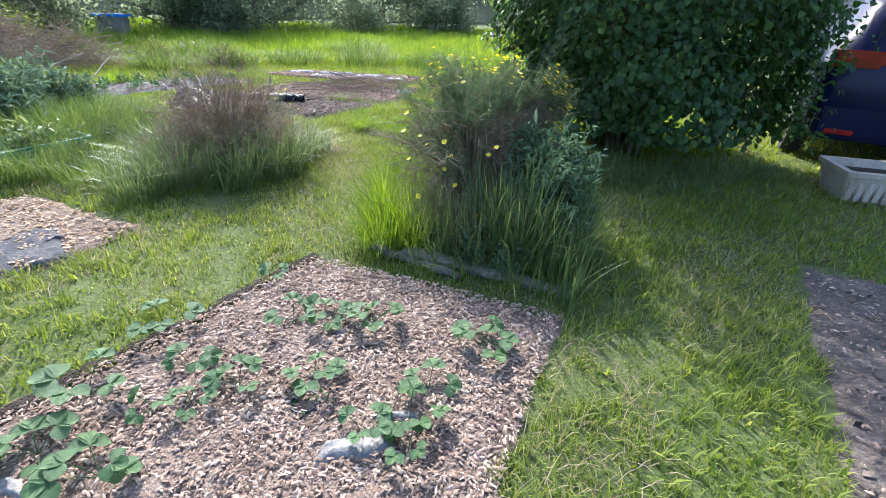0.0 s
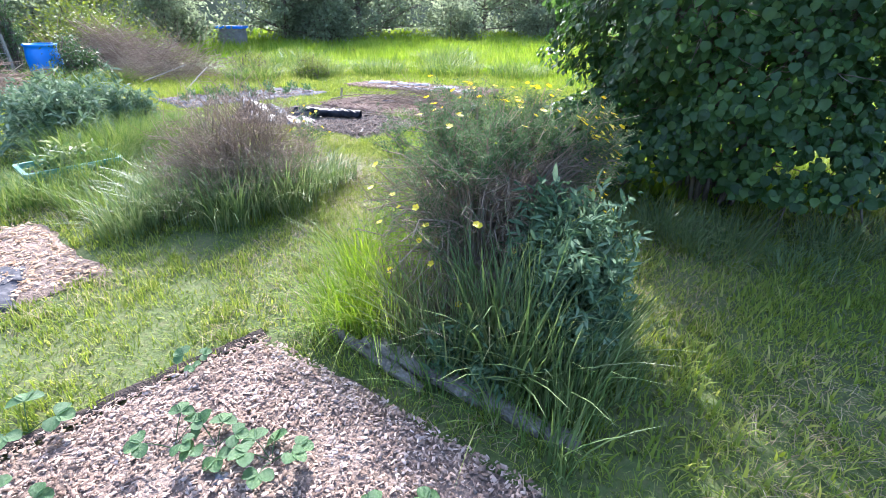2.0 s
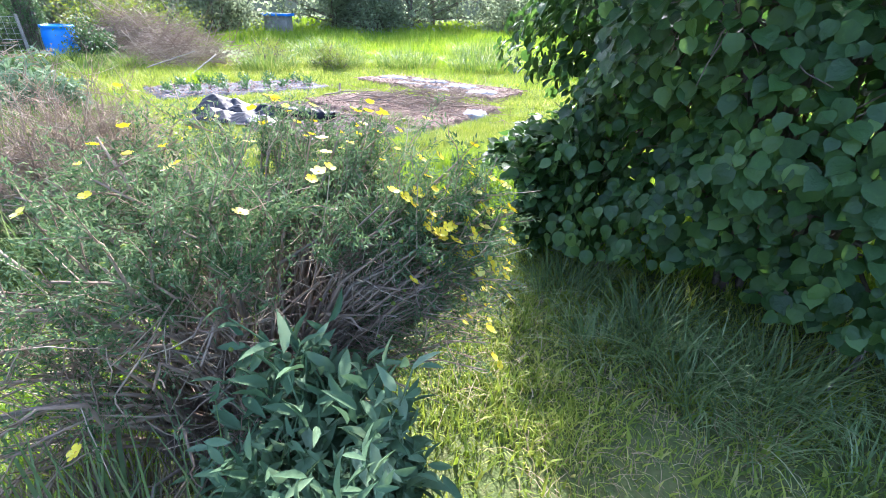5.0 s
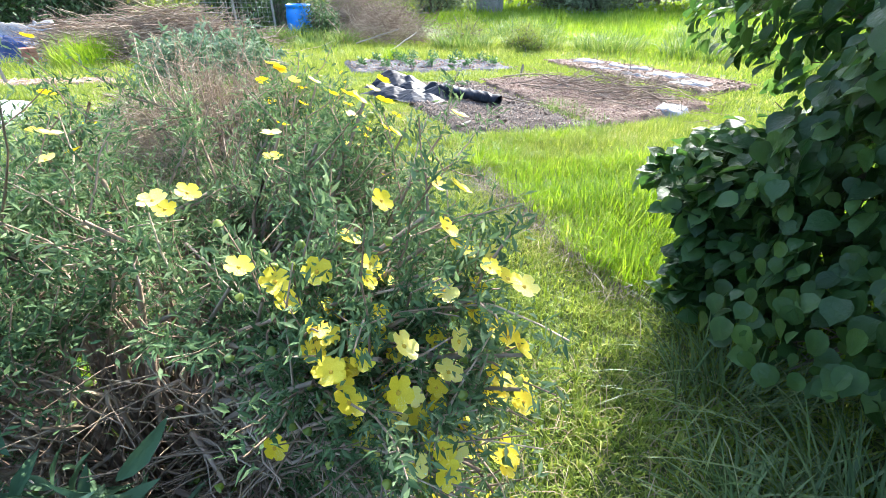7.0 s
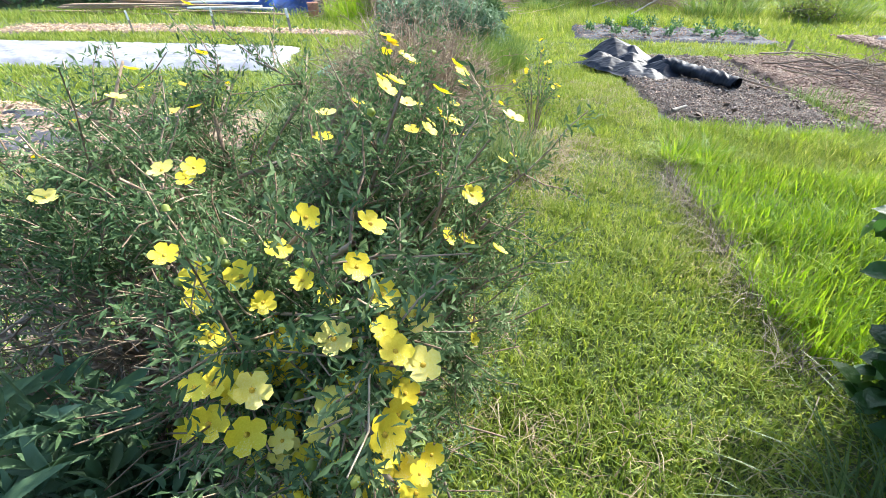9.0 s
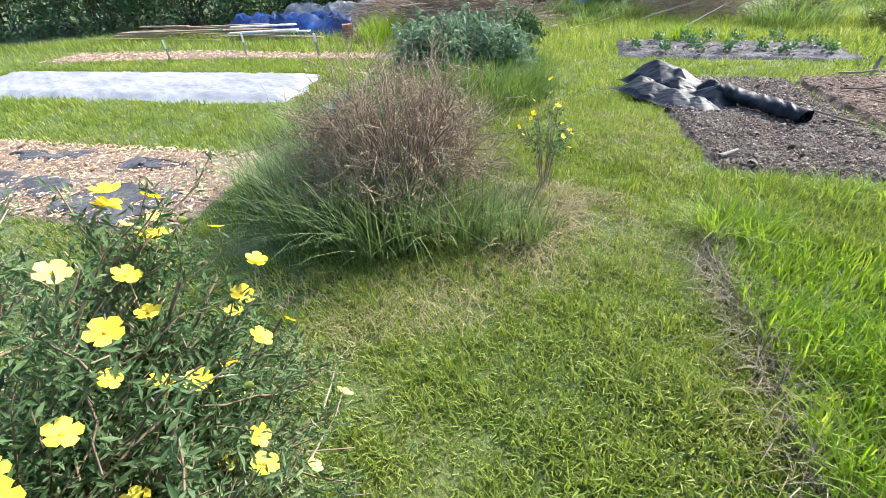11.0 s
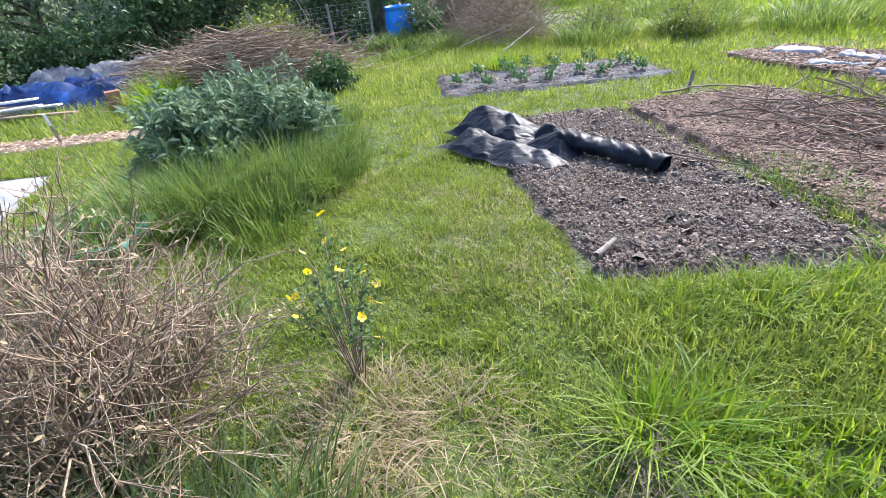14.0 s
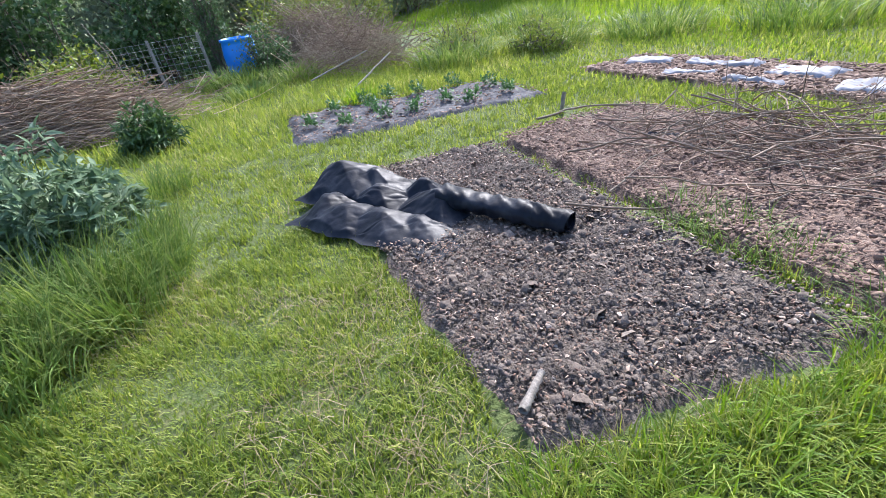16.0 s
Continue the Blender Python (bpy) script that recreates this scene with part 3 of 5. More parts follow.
def side_twigs(P, n, length, k=4, lo=0.35):
    """Short shoots growing from points along the stems."""
    i = rng.integers(0, len(P), n)
    f = rng.uniform(lo, 1.0, n) * (P.shape[1] - 1.001)
    j = f.astype(int)
    w = (f - j)[:, None]
    start = P[i, j] * (1 - w) + P[i, j + 1] * w
    along = P[i, j + 1] - P[i, j]
    along /= np.linalg.norm(along, axis=1, keepdims=True) + 1e-9
    d = along * 0.7 + rand_dirs(n, 0.25) * 0.8
    d /= np.linalg.norm(d, axis=1, keepdims=True) + 1e-9
    L = length * rng.uniform(0.5, 1.2, n)
    t = np.linspace(0, 1, k)[None, :, None]
    return start[:, None] + d[:, None] * t * L[:, None, None] + rng.normal(0, length * 0.05, (n, k, 3)) * t


def leaves_on(Q, n, template, size, spread=0.012, up=0.5, lo=0.0, out=0.7, aspect=None):
    """Leaves set along the shoots Q."""
    i = rng.integers(0, len(Q), n)
    f = rng.uniform(lo, 1.0, n) * (Q.shape[1] - 1.001)
    j = f.astype(int)
    w = (f - j)[:, None]
    T = Q[i, j] * (1 - w) + Q[i, j + 1] * w + rng.normal(0, spread, (n, 3))
    T[:, 2] = np.maximum(T[:, 2], 0.01)
    along = Q[i, j + 1] - Q[i, j]
    along /= np.linalg.norm(along, axis=1, keepdims=True) + 1e-9
    tips = along * 0.6 + rand_dirs(n) * out
    ups = rand_dirs(n) * 0.6 + np.array([0, 0, up])
    return scatter(template[0], template[1], rot_frames(tips, ups), T, size * rng.uniform(0.55, 1.15, n))


def taper(n, k, r0, r1):
    return np.linspace(r0, r1, k)[None, :] * rng.uniform(0.7, 1.2, n)[:, None]


def tussock(x, y, r, h, n, mat, label, width=0.009, lean=(0.15, 1.1)):
    ob = thing("grass_tussock", x, y, label, "grass tussock")
    a = rng.uniform(0, 2 * np.pi, n)
    d = r * rng.random(n) ** 0.6
    base = np.stack([np.cos(a) * d, np.sin(a) * d, np.full(n, -0.015)], 1)
    hh = h * rng.uniform(0.45, 1.1, n)
    part("tuft", blades(base, hh, width * rng.uniform(0.6, 1.3, n), a + rng.normal(0, 0.9, n), lean[0] + (lean[1] - lean[0]) * rng.random(n) ** 1.6, 5), mat, ob, kind="stuff")
    return ob


# hazel: many stems, a dense dome of broad leaves
def hazel():
    ob = thing("hazel_bush", 2.15, 5.65, "large dense hazel bush with broad dark green leaves", "bush")
    P = dome_stems(46, (1.35, 1.05), 4.3, 0.35, 8, 0.0, 0.05, lo=-0.05)
    part("root_stem", tubes(P, taper(46, 8, 0.022, 0.006), 5), M_bark, ob, "grey-brown slender stems")
    Q = side_twigs(P, 900, 0.4, 5, 0.3)
    part("twig_mass", tubes(Q, taper(900, 5, 0.005, 0.002), 3), M_bark, ob)
    n = 27000
    a = rng.uniform(0, 2 * np.pi, n)
    cz = rng.uniform(-0.8, 0.98, n)
    lump = 1 + 0.10 * np.sin(a * 5 + cz * 6) + 0.08 * np.sin(a * 9 - cz * 11 + 1)
    rad = (0.72 + 0.3 * rng.random(n) ** 0.5) * lump * (1 - 0.05 * np.clip(np.cos(a - radians(228)), 0, 1) ** 2)
    ring = np.sqrt(1 - np.clip(cz, -0.35, 1) ** 2)
    T = np.stack([np.cos(a) * ring * 1.45 * rad, np.sin(a) * ring * 1.2 * rad, 1.55 + cz * np.where(cz > 0, 2.85 * rad, 1.75 * 0.85)], 1)
    T[:, 2] = np.maximum(T[:, 2], 0.06 + 0.4 * rng.random(n))
    T[:, 0] = np.where((T[:, 2] < 1.0) & (T[:, 1] < 0.2), np.maximum(T[:, 0], -1.15 + 0.2 * rng.random(n)), T[:, 0])
    T[:, :2] *= (1 + 0.38 * np.clip((T[:, 2] - 1.7) / 0.6, 0, 1))[:, None]
    outw = np.stack([np.cos(a) * ring, np.sin(a) * ring, 0.5 * cz], 1)
    ups = outw * 0.8 + np.array([0, 0, 0.75]) + rand_dirs(n) * 0.45
    tips = outw * 0.45 + np.array([0, 0, -0.55]) + rand_dirs(n) * 0.55
    R = rot_frames(tips, ups)
    S = rng.uniform(0.034, 0.08, n)
    # inner fill and a low skirt of shoots beside the path
    m = 4000
    Ti = rand_dirs(m) * (rng.random(m) ** 0.4)[:, None] * np.array([1.1, 0.85, 1.9]) + np.array([0, 0, 2.1])
    Ti[:, 2] = np.maximum(Ti[:, 2], 0.15)
    Ri = rot_frames(rand_dirs(m), rand_dirs(m, 0.8))
    k = 2200
    Ts = np.stack([rng.normal(-1.22, 0.2, k), rng.normal(-0.26, 0.2, k), rng.uniform(0.15, 0.78, k)], 1)
    Ts[:, 0] = np.clip(Ts[:, 0], -1.58 + 0.14 * rng.random(k), 0)
    Ts[:, 1] = np.clip(Ts[:, 1], np.where(Ts[:, 0] < -1.4, -0.3, -0.55) + 0.1 * rng.random(k), 0.6)
    Ts[:, 2] *= np.clip(1.15 - 0.5 * np.abs(Ts[:, 0] + 1.18) / 0.5, 0.4, 1)
    Ts[:, 0] = np.where(Ts[:, 2] < 0.5, np.maximum(Ts[:, 0], -1.32 + 0.1 * rng.random(k)), Ts[:, 0])
    g = 1100
    Tg = np.stack([rng.normal(1.38, 0.17, g), rng.normal(-0.35, 0.2, g), rng.uniform(0.3, 1.65, g)], 1)
    Rg = rot_frames(rand_dirs(g) * 0.6 + np.array([0.3, -0.2, -0.4]), rand_dirs(g) * 0.5 + np.array([0, 0, 1.0]))
    Rs = rot_frames(rand_dirs(k) * 0.7 + np.array([-0.4, -0.3, -0.2]), rand_dirs(k) * 0.4 + np.array([0, 0, 1.0]))
    # the leaves nearest the path stand as single leaves
    near = np.where((T[:, 1] < -0.7) & (T[:, 2] < 1.6) & (rad > 0.95))[0][:300]
    rest = np.setdiff1d(np.arange(n), near)
    part("foliage", join(scatter(*LEAF_ROUND, R[rest], T[rest], S[rest]), scatter(*LEAF_ROUND, Ri, Ti, rng.uniform(0.06, 0.1, m)), scatter(*LEAF_ROUND, Rs, Ts, rng.uniform(0.045, 0.085, k)), scatter(*LEAF_ROUND, Rg, Tg, rng.uniform(0.04, 0.075, g))), M_hazel, ob, "broad rounded green leaves", "stuff")
    me = quick_mesh("leaf", *LEAF_ROUND)
    for i in near:
        lf = part("leaf", me, M_hazel, ob)
        lf.matrix_basis = Matrix.LocRotScale(Vector(T[i]), Matrix(R[i].tolist()).to_quaternion(), Vector((S[i],) * 3))


hazel()


def flower_mesh():
    V, F = [], []
    n = 5
    for i in range(n):
        a = 2 * math.pi * i / n
        c, s = math.cos(a), math.sin(a)
        o = len(V)
        for x, y, z in ((0, 0.04, 0), (0.36, 0.42, 0.1), (0.4, 0.82, 0.2), (0, 1.0, 0.26), (-0.4, 0.8, 0.24), (-0.36, 0.42, 0.13), (0, 0.5, 0.04)):
            V.append((x * c - y * s, x * s + y * c, z))
        for a0, b0 in ((0, 1), (1, 2), (2, 3), (3, 4), (4, 5), (5, 0)):
            F.append((o + a0, o + b0, o + 6))
    return np.array(V), np.array(F)


def dome_mesh(r, h, seg=8):
    V, F = [(0, 0, h)], []
    for ring, (rr, zz) in enumerate(((0.6 * r, 0.8 * h), (r, 0.0))):
        for i in range(seg):
            a = 2 * math.pi * i / seg
            V.append((rr * math.cos(a), rr * math.sin(a), zz))
    for i in range(seg):
        j = (i + 1) % seg
        F += [(0, 1 + i, 1 + j), (1 + i, 1 + seg + i, 1 + seg + j), (1 + i, 1 + seg + j, 1 + j)]
    return np.array(V), np.array(F)


FLOWER = quick_mesh("flower", *flower_mesh())
FLOWER.materials.append(M_petal)
FLOWER_PALE = quick_mesh("flower", *flower_mesh())
FLOWER_PALE.materials.append(M_petal_pale)
STAMENS = quick_mesh("stamens", *dome_mesh(0.16, 0.14))
STAMENS.materials.append(M_petal_c)


def flowers(ob, T, face, size):
    for t, d, s in zip(T, face, size):
        pale = rng.random() < 0.22
        f = part("flower", FLOWER_PALE if pale else FLOWER, None, ob, "faded cream-yellow flower" if pale else "")
        q = Vector(d).to_track_quat("Z", "Y")
        f.matrix_basis = Matrix.LocRotScale(Vector(t), q, Vector((s, s, s)))
        part("stamens", STAMENS, None, f)


FOOTPATH = np.array([(1.23, 2.45), (1.36, 2.92), (1.33, 3.45), (1.43, 3.68), (1.29, 3.9), (1.09, 4.09), (0.85, 4.35), (0.4, 4.6)])


def from_footpath(x, y):
    """Plan distance to the trodden line round the bush."""
    best = np.full(np.shape(x), 9.0)
    for a, b in zip(FOOTPATH[:-1], FOOTPATH[1:]):
        d = b - a
        t = np.clip(((x - a[0]) * d[0] + (y - a[1]) * d[1]) / (d @ d), 0, 1)
        best = np.minimum(best, np.hypot(x - a[0] - t * d[0], y - a[1] - t * d[1]))
    best[0.67 * np.asarray(x) + 0.58 * np.asarray(y) > 3.05] = 0.0
    return best


def potentilla():
    X, Y = 0.46, 3.52
    ob = thing("potentilla_bush", X, Y, "shrubby potentilla with yellow flowers and bare brown stems", "bush")
    P = dome_stems(210, (0.64, 0.7), 1.06, 0.17, 7, 0.0, 0.045, lo=0.05)
    P[:, :, 2] = 1.05 * (np.clip(P[:, :, 2], 0, 1.2) / 1.08) ** 0.58
    ang = np.arctan2(P[:, -1, 1], P[:, -1, 0])
    near = np.clip(np.cos(ang + radians(34)), 0, 1) ** 1.5
    P[:, :, :2] *= (1 - 0.5 * near)[:, None, None]

    def arched(end, lift):
        t = np.linspace(0, 1, 7)[None, :, None]
        return end[:, None] * t + np.array([0, 0, 1.0]) * lift * (t * (1 - t)) * 2 + rng.normal(0, 0.02, (len(end), 7, 3)) * t

    # the flowering flank towards the path, falling from the crown to knee height
    n = 175
    s = rng.random(n) ** 0.65
    lat = rng.uniform(-0.2, 0.2, n) * (0.6 + 0.5 * s)
    end = np.stack([np.interp(s, [0, 0.6, 1], [0.46, 0.64, 0.68]) + 0.62 * lat, np.interp(s, [0, 0.6, 1], [0.24, 0.3, 0.46]) + 0.78 * lat, np.interp(s, [0, 0.6, 1], [0.97, 0.79, 0.4])], 1) + rng.normal(0, 0.028, (n, 3))
    A = arched(end, 0.3)
    A = A[from_footpath(A[:, -1, 0] + X, A[:, -1, 1] + Y) > 0.16]
    # the tall leafy back of the bush
    n = 110
    yb = rng.uniform(0.3, 0.68, n)
    end = np.stack([rng.uniform(-0.25, 0.3, n), yb, np.interp(yb, [0.3, 0.5, 0.68], [1.0, 1.03, 0.84]) * rng.uniform(0.7, 1.03, n)], 1)
    B = arched(end, 0.15)
    P = np.concatenate([P[from_footpath(P[:, -1, 0] + X, P[:, -1, 1] + Y) > 0.2], A, B])
    for k in range(len(P)):
        part("stem", tubes(P[k:k + 1], taper(1, 7, 0.008, 0.0025), 4), M_redtwig if k % 3 else M_twig, ob)
    Q = side_twigs(P, 4600, 0.15, 4, 0.3)
    Q = Q[from_footpath(Q[:, -1, 0] + X, Q[:, -1, 1] + Y) > 0.14]
    part("twig_mass", tubes(Q, taper(len(Q), 4, 0.002, 0.001), 3), M_redtwig, ob, kind="stuff")
    tip = Q[:, -1]
    flank = (tip[:, 0] > 0.34) & (tip[:, 1] > 0.12)
    back = (tip[:, 1] > 0.36) & (tip[:, 2] > 0.3)
    crown = tip[:, 2] > np.where(tip[:, 0] > 0.1, 0.86, 0.8)
    front = (tip[:, 2] > 0.5) & ~crown & ((tip[:, 0] < 0.0) | (tip[:, 1] < -0.3))
    low = Q[tip[:, 2] <= 0.62]
    part("foliage", join(leaves_on(Q[crown | back], 96000, LEAF_NARROW, 0.0185, 0.009, 0.5), leaves_on(Q[flank & ~crown], 15000, LEAF_NARROW, 0.018, 0.009, 0.5), leaves_on(Q[front], 17000, LEAF_NARROW, 0.017, 0.01, 0.4), leaves_on(low, 3000, LEAF_NARROW, 0.016, 0.012, 0.4)), M_pot_leaf, ob, "tiny grey-green leaves", "stuff")
    ends = np.concatenate([P[:, -1], Q[:, -1]])

    def some(mask, count):
        e = ends[mask]
        return e[rng.permutation(len(e))[:count]]

    T = np.concatenate([A[:, -1], some((ends[:, 2] > 0.92) & (ends[:, 0] < 0.4), 34), some((ends[:, 1] < -0.35) & (ends[:, 2] < 0.85), 14), some((ends[:, 1] > 0.45) & (ends[:, 2] > 0.55), 40)])
    o = T * np.array([1, 1, 0.4])
    o /= np.linalg.norm(o, axis=1, keepdims=True) + 1e-9
    T = T + o * 0.035 + np.array([0, 0, 0.012])
    face = o * 0.75 + rand_dirs(len(T)) * 0.4 + np.array([0, 0, 0.55])
    ok = from_footpath(T[:, 0] + X, T[:, 1] + Y) > 0.15
    flowers(ob, T[ok], face[ok], rng.uniform(0.0125, 0.019, int(ok.sum())))
    b = ends[rng.permutation(len(ends))[:200]]
    b = np.concatenate([b[b[:, 2] > 0.3], A[:, -1] + rng.normal(0, 0.03, (len(A), 3))])
    part("bud_mass", scatter(*dome_mesh(1.0, 1.2, 5), rot_frames(rand_dirs(len(b)), rand_dirs(len(b), 1)), b + rng.normal(0, 0.01, b.shape), np.full(len(b), 0.006)), M_lime_leaf, ob, "small pale green buds", "stuff")


potentilla()


def leafy_perennial(name, x, y, r, h, stems, leaves, size, mat, label, category="plant", lo=0.25):
    ob = thing(name, x, y, label, category)
    P = dome_stems(stems, r, h, min(r) * 0.6, 6, 0.0, 0.03, lo=lo)
    P = P[from_footpath(P[:, -1, 0] + x, P[:, -1, 1] + y) > 0.21]
    stems = len(P)
    part("root_stem", tubes(P, taper(stems, 6, 0.005, 0.002), 4), M_sage, ob)
    part("foliage", leaves_on(P, leaves, LEAF_LANCE, size, 0.02, 0.7, 0.15, 0.9), mat, ob, kind="stuff")
    return ob


leafy_perennial("sage_plant", 1.02, 3.1, (0.32, 0.36), 0.74, 120, 6000, 0.056, M_sage, "tall grey-green leafy plant with felted lance leaves")
leafy_perennial("sage_plant", 0.87, 3.34, (0.28, 0.24), 0.82, 90, 2300, 0.08, M_sage, "grey-green leafy plant with large soft leaves")
leafy_perennial("sage_plant", 0.6, 2.82, (0.26, 0.2), 0.34, 40, 1300, 0.055, M_sage, "low grey-green leafy plant under the flowering bush")
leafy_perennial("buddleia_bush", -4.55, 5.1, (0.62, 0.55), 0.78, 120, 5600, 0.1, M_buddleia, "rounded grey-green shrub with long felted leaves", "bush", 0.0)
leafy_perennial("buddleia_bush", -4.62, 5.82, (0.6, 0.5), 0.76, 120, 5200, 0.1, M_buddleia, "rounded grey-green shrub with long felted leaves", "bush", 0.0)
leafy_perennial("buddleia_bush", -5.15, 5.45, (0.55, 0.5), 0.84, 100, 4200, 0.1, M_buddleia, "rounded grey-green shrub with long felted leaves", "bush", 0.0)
leafy_perennial("dark_shrub", -7.35, 7.05, (0.4, 0.38), 0.58, 60, 1800, 0.1, M_dark_leaf, "small dark green shrub beside the brush pile", "bush", 0.0)


def dead_bush():
    ob = thing("dead_twig_bush", -1.76, 4.46, "mostly dead bush of fine brown twigs", "bush")
    P = dome_stems(290, (0.66, 0.74), 0.9, 0.22, 7, 0.0, 0.05, lo=0.12)
    for k in range(len(P)):
        part("stem", tubes(P[k:k + 1], taper(1, 7, 0.006, 0.002), 4), M_twig if k % 4 else M_redtwig, ob)
    Q = side_twigs(P, 3000, 0.2, 4, 0.4)
    part("twig_mass", tubes(Q, taper(len(Q), 4, 0.0019, 0.0009), 3), M_redtwig, ob, "fine dry reddish twigs", "stuff")
    k = Q[rng.permutation(len(Q))[:1400]]
    part("dry_leaves", leaves_on(k, 4000, LEAF_TINY, 0.022), M_straw, ob, "shrivelled straw-coloured leaves", "stuff")


dead_bush()
BRIGHT = "bright green arching grass tussock beside the flowering bush"
COOL = "blue-green arching grass tussock with dry tips"
for x, y, r, h, n in ((0.0, 3.25, 0.2, 0.56, 420), (0.02, 3.6, 0.2, 0.5, 320), (-0.1, 3.0, 0.16, 0.44, 300), (-0.15, 3.4, 0.16, 0.46, 280), (0.1, 3.0, 0.14, 0.45, 240)):
    tussock(x, y, r, h, n, M_meadow, BRIGHT, 0.0065, (0.25, 1.2))
for x, y, r, h, n in ((0.35, 3.02, 0.2, 0.5, 420), (0.55, 3.1, 0.2, 0.55, 380), (0.2, 3.2, 0.16, 0.5, 260)):
    tussock(x, y, r, h, n, M_thatch, "dry brown standing stalks under the flowering bush", 0.005, (0.1, 0.9))
for x, y, r, h, n in ((0.62, 2.98, 0.12, 0.72, 90), (0.72, 2.8, 0.12, 0.62, 80), (0.9, 2.78, 0.12, 0.55, 90), (1.05, 2.82, 0.1, 0.46, 110), (1.1, 3.05, 0.1, 0.44, 110)):
    tussock(x, y, r, h, n, M_cool_grass, COOL, 0.014, (0.15, 0.9))
for x, y, r, h, n in ((0.82, 3.02, 0.16, 0.72, 150), (0.5, 2.88, 0.16, 0.58, 230), (0.78, 2.84, 0.14, 0.58, 200), (0.28, 2.9, 0.12, 0.45, 160), (1.18, 3.2, 0.1, 0.34, 160), (1.0, 2.68, 0.12, 0.42, 170), (0.98, 2.44, 0.05, 0.4, 34), (1.2, 2.92, 0.1, 0.26, 120)):
    tussock(x, y, r, h, n, M_cool_grass, COOL, 0.009, (0.1, 0.75))
for x, y, r, h, n in ((-1.25, 4.3, 0.22, 0.52, 420), (-1.5, 3.95, 0.24, 0.5, 460), (-1.95, 3.92, 0.24, 0.48, 420), (-1.22, 4.7, 0.2, 0.42, 320), (-2.25, 4.2, 0.2, 0.5, 320), (-2.1, 3.6, 0.22, 0.4, 340), (-1.15, 5.0, 0.16, 0.3, 200), (-2.2, 4.8, 0.2, 0.4, 260)):
    tussock(x, y, r, h, n, M_cool_grass, "drooping green and straw grass tussock under the dead bush", 0.0085, (0.25, 1.25))
for x, y, r, h, n in ((-3.75, 5.05, 0.34, 0.46, 900), (-3.95, 5.55, 0.34, 0.46, 900), (-3.6, 4.75, 0.3, 0.38, 600), (-4.15, 6.05, 0.3, 0.38, 600), (-4.0, 4.7, 0.3, 0.46, 600), (-3.45, 5.35, 0.25, 0.34, 500), (-3.6, 5.75, 0.28, 0.36, 600), (-3.85, 6.0, 0.24, 0.34, 400), (-3.0, 4.3, 0.28, 0.3, 320), (-2.7, 3.9, 0.28, 0.3, 320), (-3.35, 3.65, 0.3, 0.32, 320), (-5.5, 6.5, 0.3, 0.32, 300), (-3.2, 3.9, 0.26, 0.34, 360), (-3.25, 4.3, 0.22, 0.34, 320), (-3.4, 4.55, 0.22, 0.36, 320), (-3.15, 5.3, 0.3, 0.26, 300)):
    tussock(x, y, r, h, n, M_soft_grass, "soft green long grass clump beside the grey shrub", 0.009, (0.3, 1.3))
for x, y, r, h, n in ((-1.4, 6.33, 0.14, 0.1, 170), (-1.2, 6.55, 0.15, 0.12, 220), (-1.08, 6.8, 0.15, 0.13, 220), (-0.95, 7.02, 0.16, 0.14, 240), (-0.84, 7.3, 0.16, 0.14, 240), (-0.88, 5.98, 0.12, 0.24, 200), (-0.8, 6.12, 0.12, 0.22, 160), (-1.75, 8.1, 0.18, 0.15, 240), (-1.45, 7.98, 0.2, 0.16, 260), (-1.2, 7.85, 0.16, 0.13, 200), (-0.85, 7.65, 0.2, 0.14, 220)):
    tussock(x, y, r, h, n, M_soft_grass if y > 7.5 else M_meadow, "small green grass clump growing on the bed edge", 0.007, (0.3, 1.5))
for x, y, r, h, n in ((1.6, 4.75, 0.2, 0.34, 240), (2.1, 4.65, 0.22, 0.32, 260), (2.7, 4.7, 0.24, 0.3, 280), (1.2, 4.98, 0.2, 0.3, 240), (3.2, 4.9, 0.24, 0.28, 260), (1.95, 4.4, 0.24, 0.2, 260), (1.75, 4.5, 0.18, 0.3, 200), (1.4, 4.6, 0.18, 0.2, 200), (2.4, 4.35, 0.24, 0.16, 240)):
    tussock(x, y, r, h, n, M_cool_grass, "long dark grass under the edge of the hazel", 0.008, (0.4, 1.6))
for x, y, r, h, n in ((-9.3, 4.9, 0.5, 0.55, 600), (-8.9, 4.7, 0.4, 0.45, 420), (-9.6, 5.3, 0.4, 0.5, 400), (-6.4, 9.4, 0.25, 0.3, 200)):
    tussock(x, y, r, h, n, M_meadow, "thick green grass clump at the end of the plots", 0.014)


def yellow_sprig():
    ob = thing("yellow_sprig", -1.64, 5.33, "thin sprig with small yellow flowers by the path", "plant")
    P = dome_stems(18, (0.22, 0.22), 0.64, 0.05, 6, 0, 0.02, lo=0.4)
    part("stem_mass", tubes(P, taper(18, 6, 0.003, 0.0015), 4), M_twig, ob, kind="stuff")
    part("foliage", leaves_on(P, 900, LEAF_TINY, 0.026, 0.018, 0.4, 0.35), M_pot_leaf, ob, kind="stuff")
    T = P[:, -1][:17]
    flowers(ob, T, rand_dirs(len(T), 1.0) , rng.uniform(0.012, 0.018, len(T)))


yellow_sprig()
for x, y, n in ((-1.42, 5.25, 520), (-1.15, 5.08, 320), (-1.3, 5.5, 200)):
    tussock(x, y, 0.22, 0.12, n, M_straw, "patch of pale dead straw grass", 0.004, (0.8, 2.6))


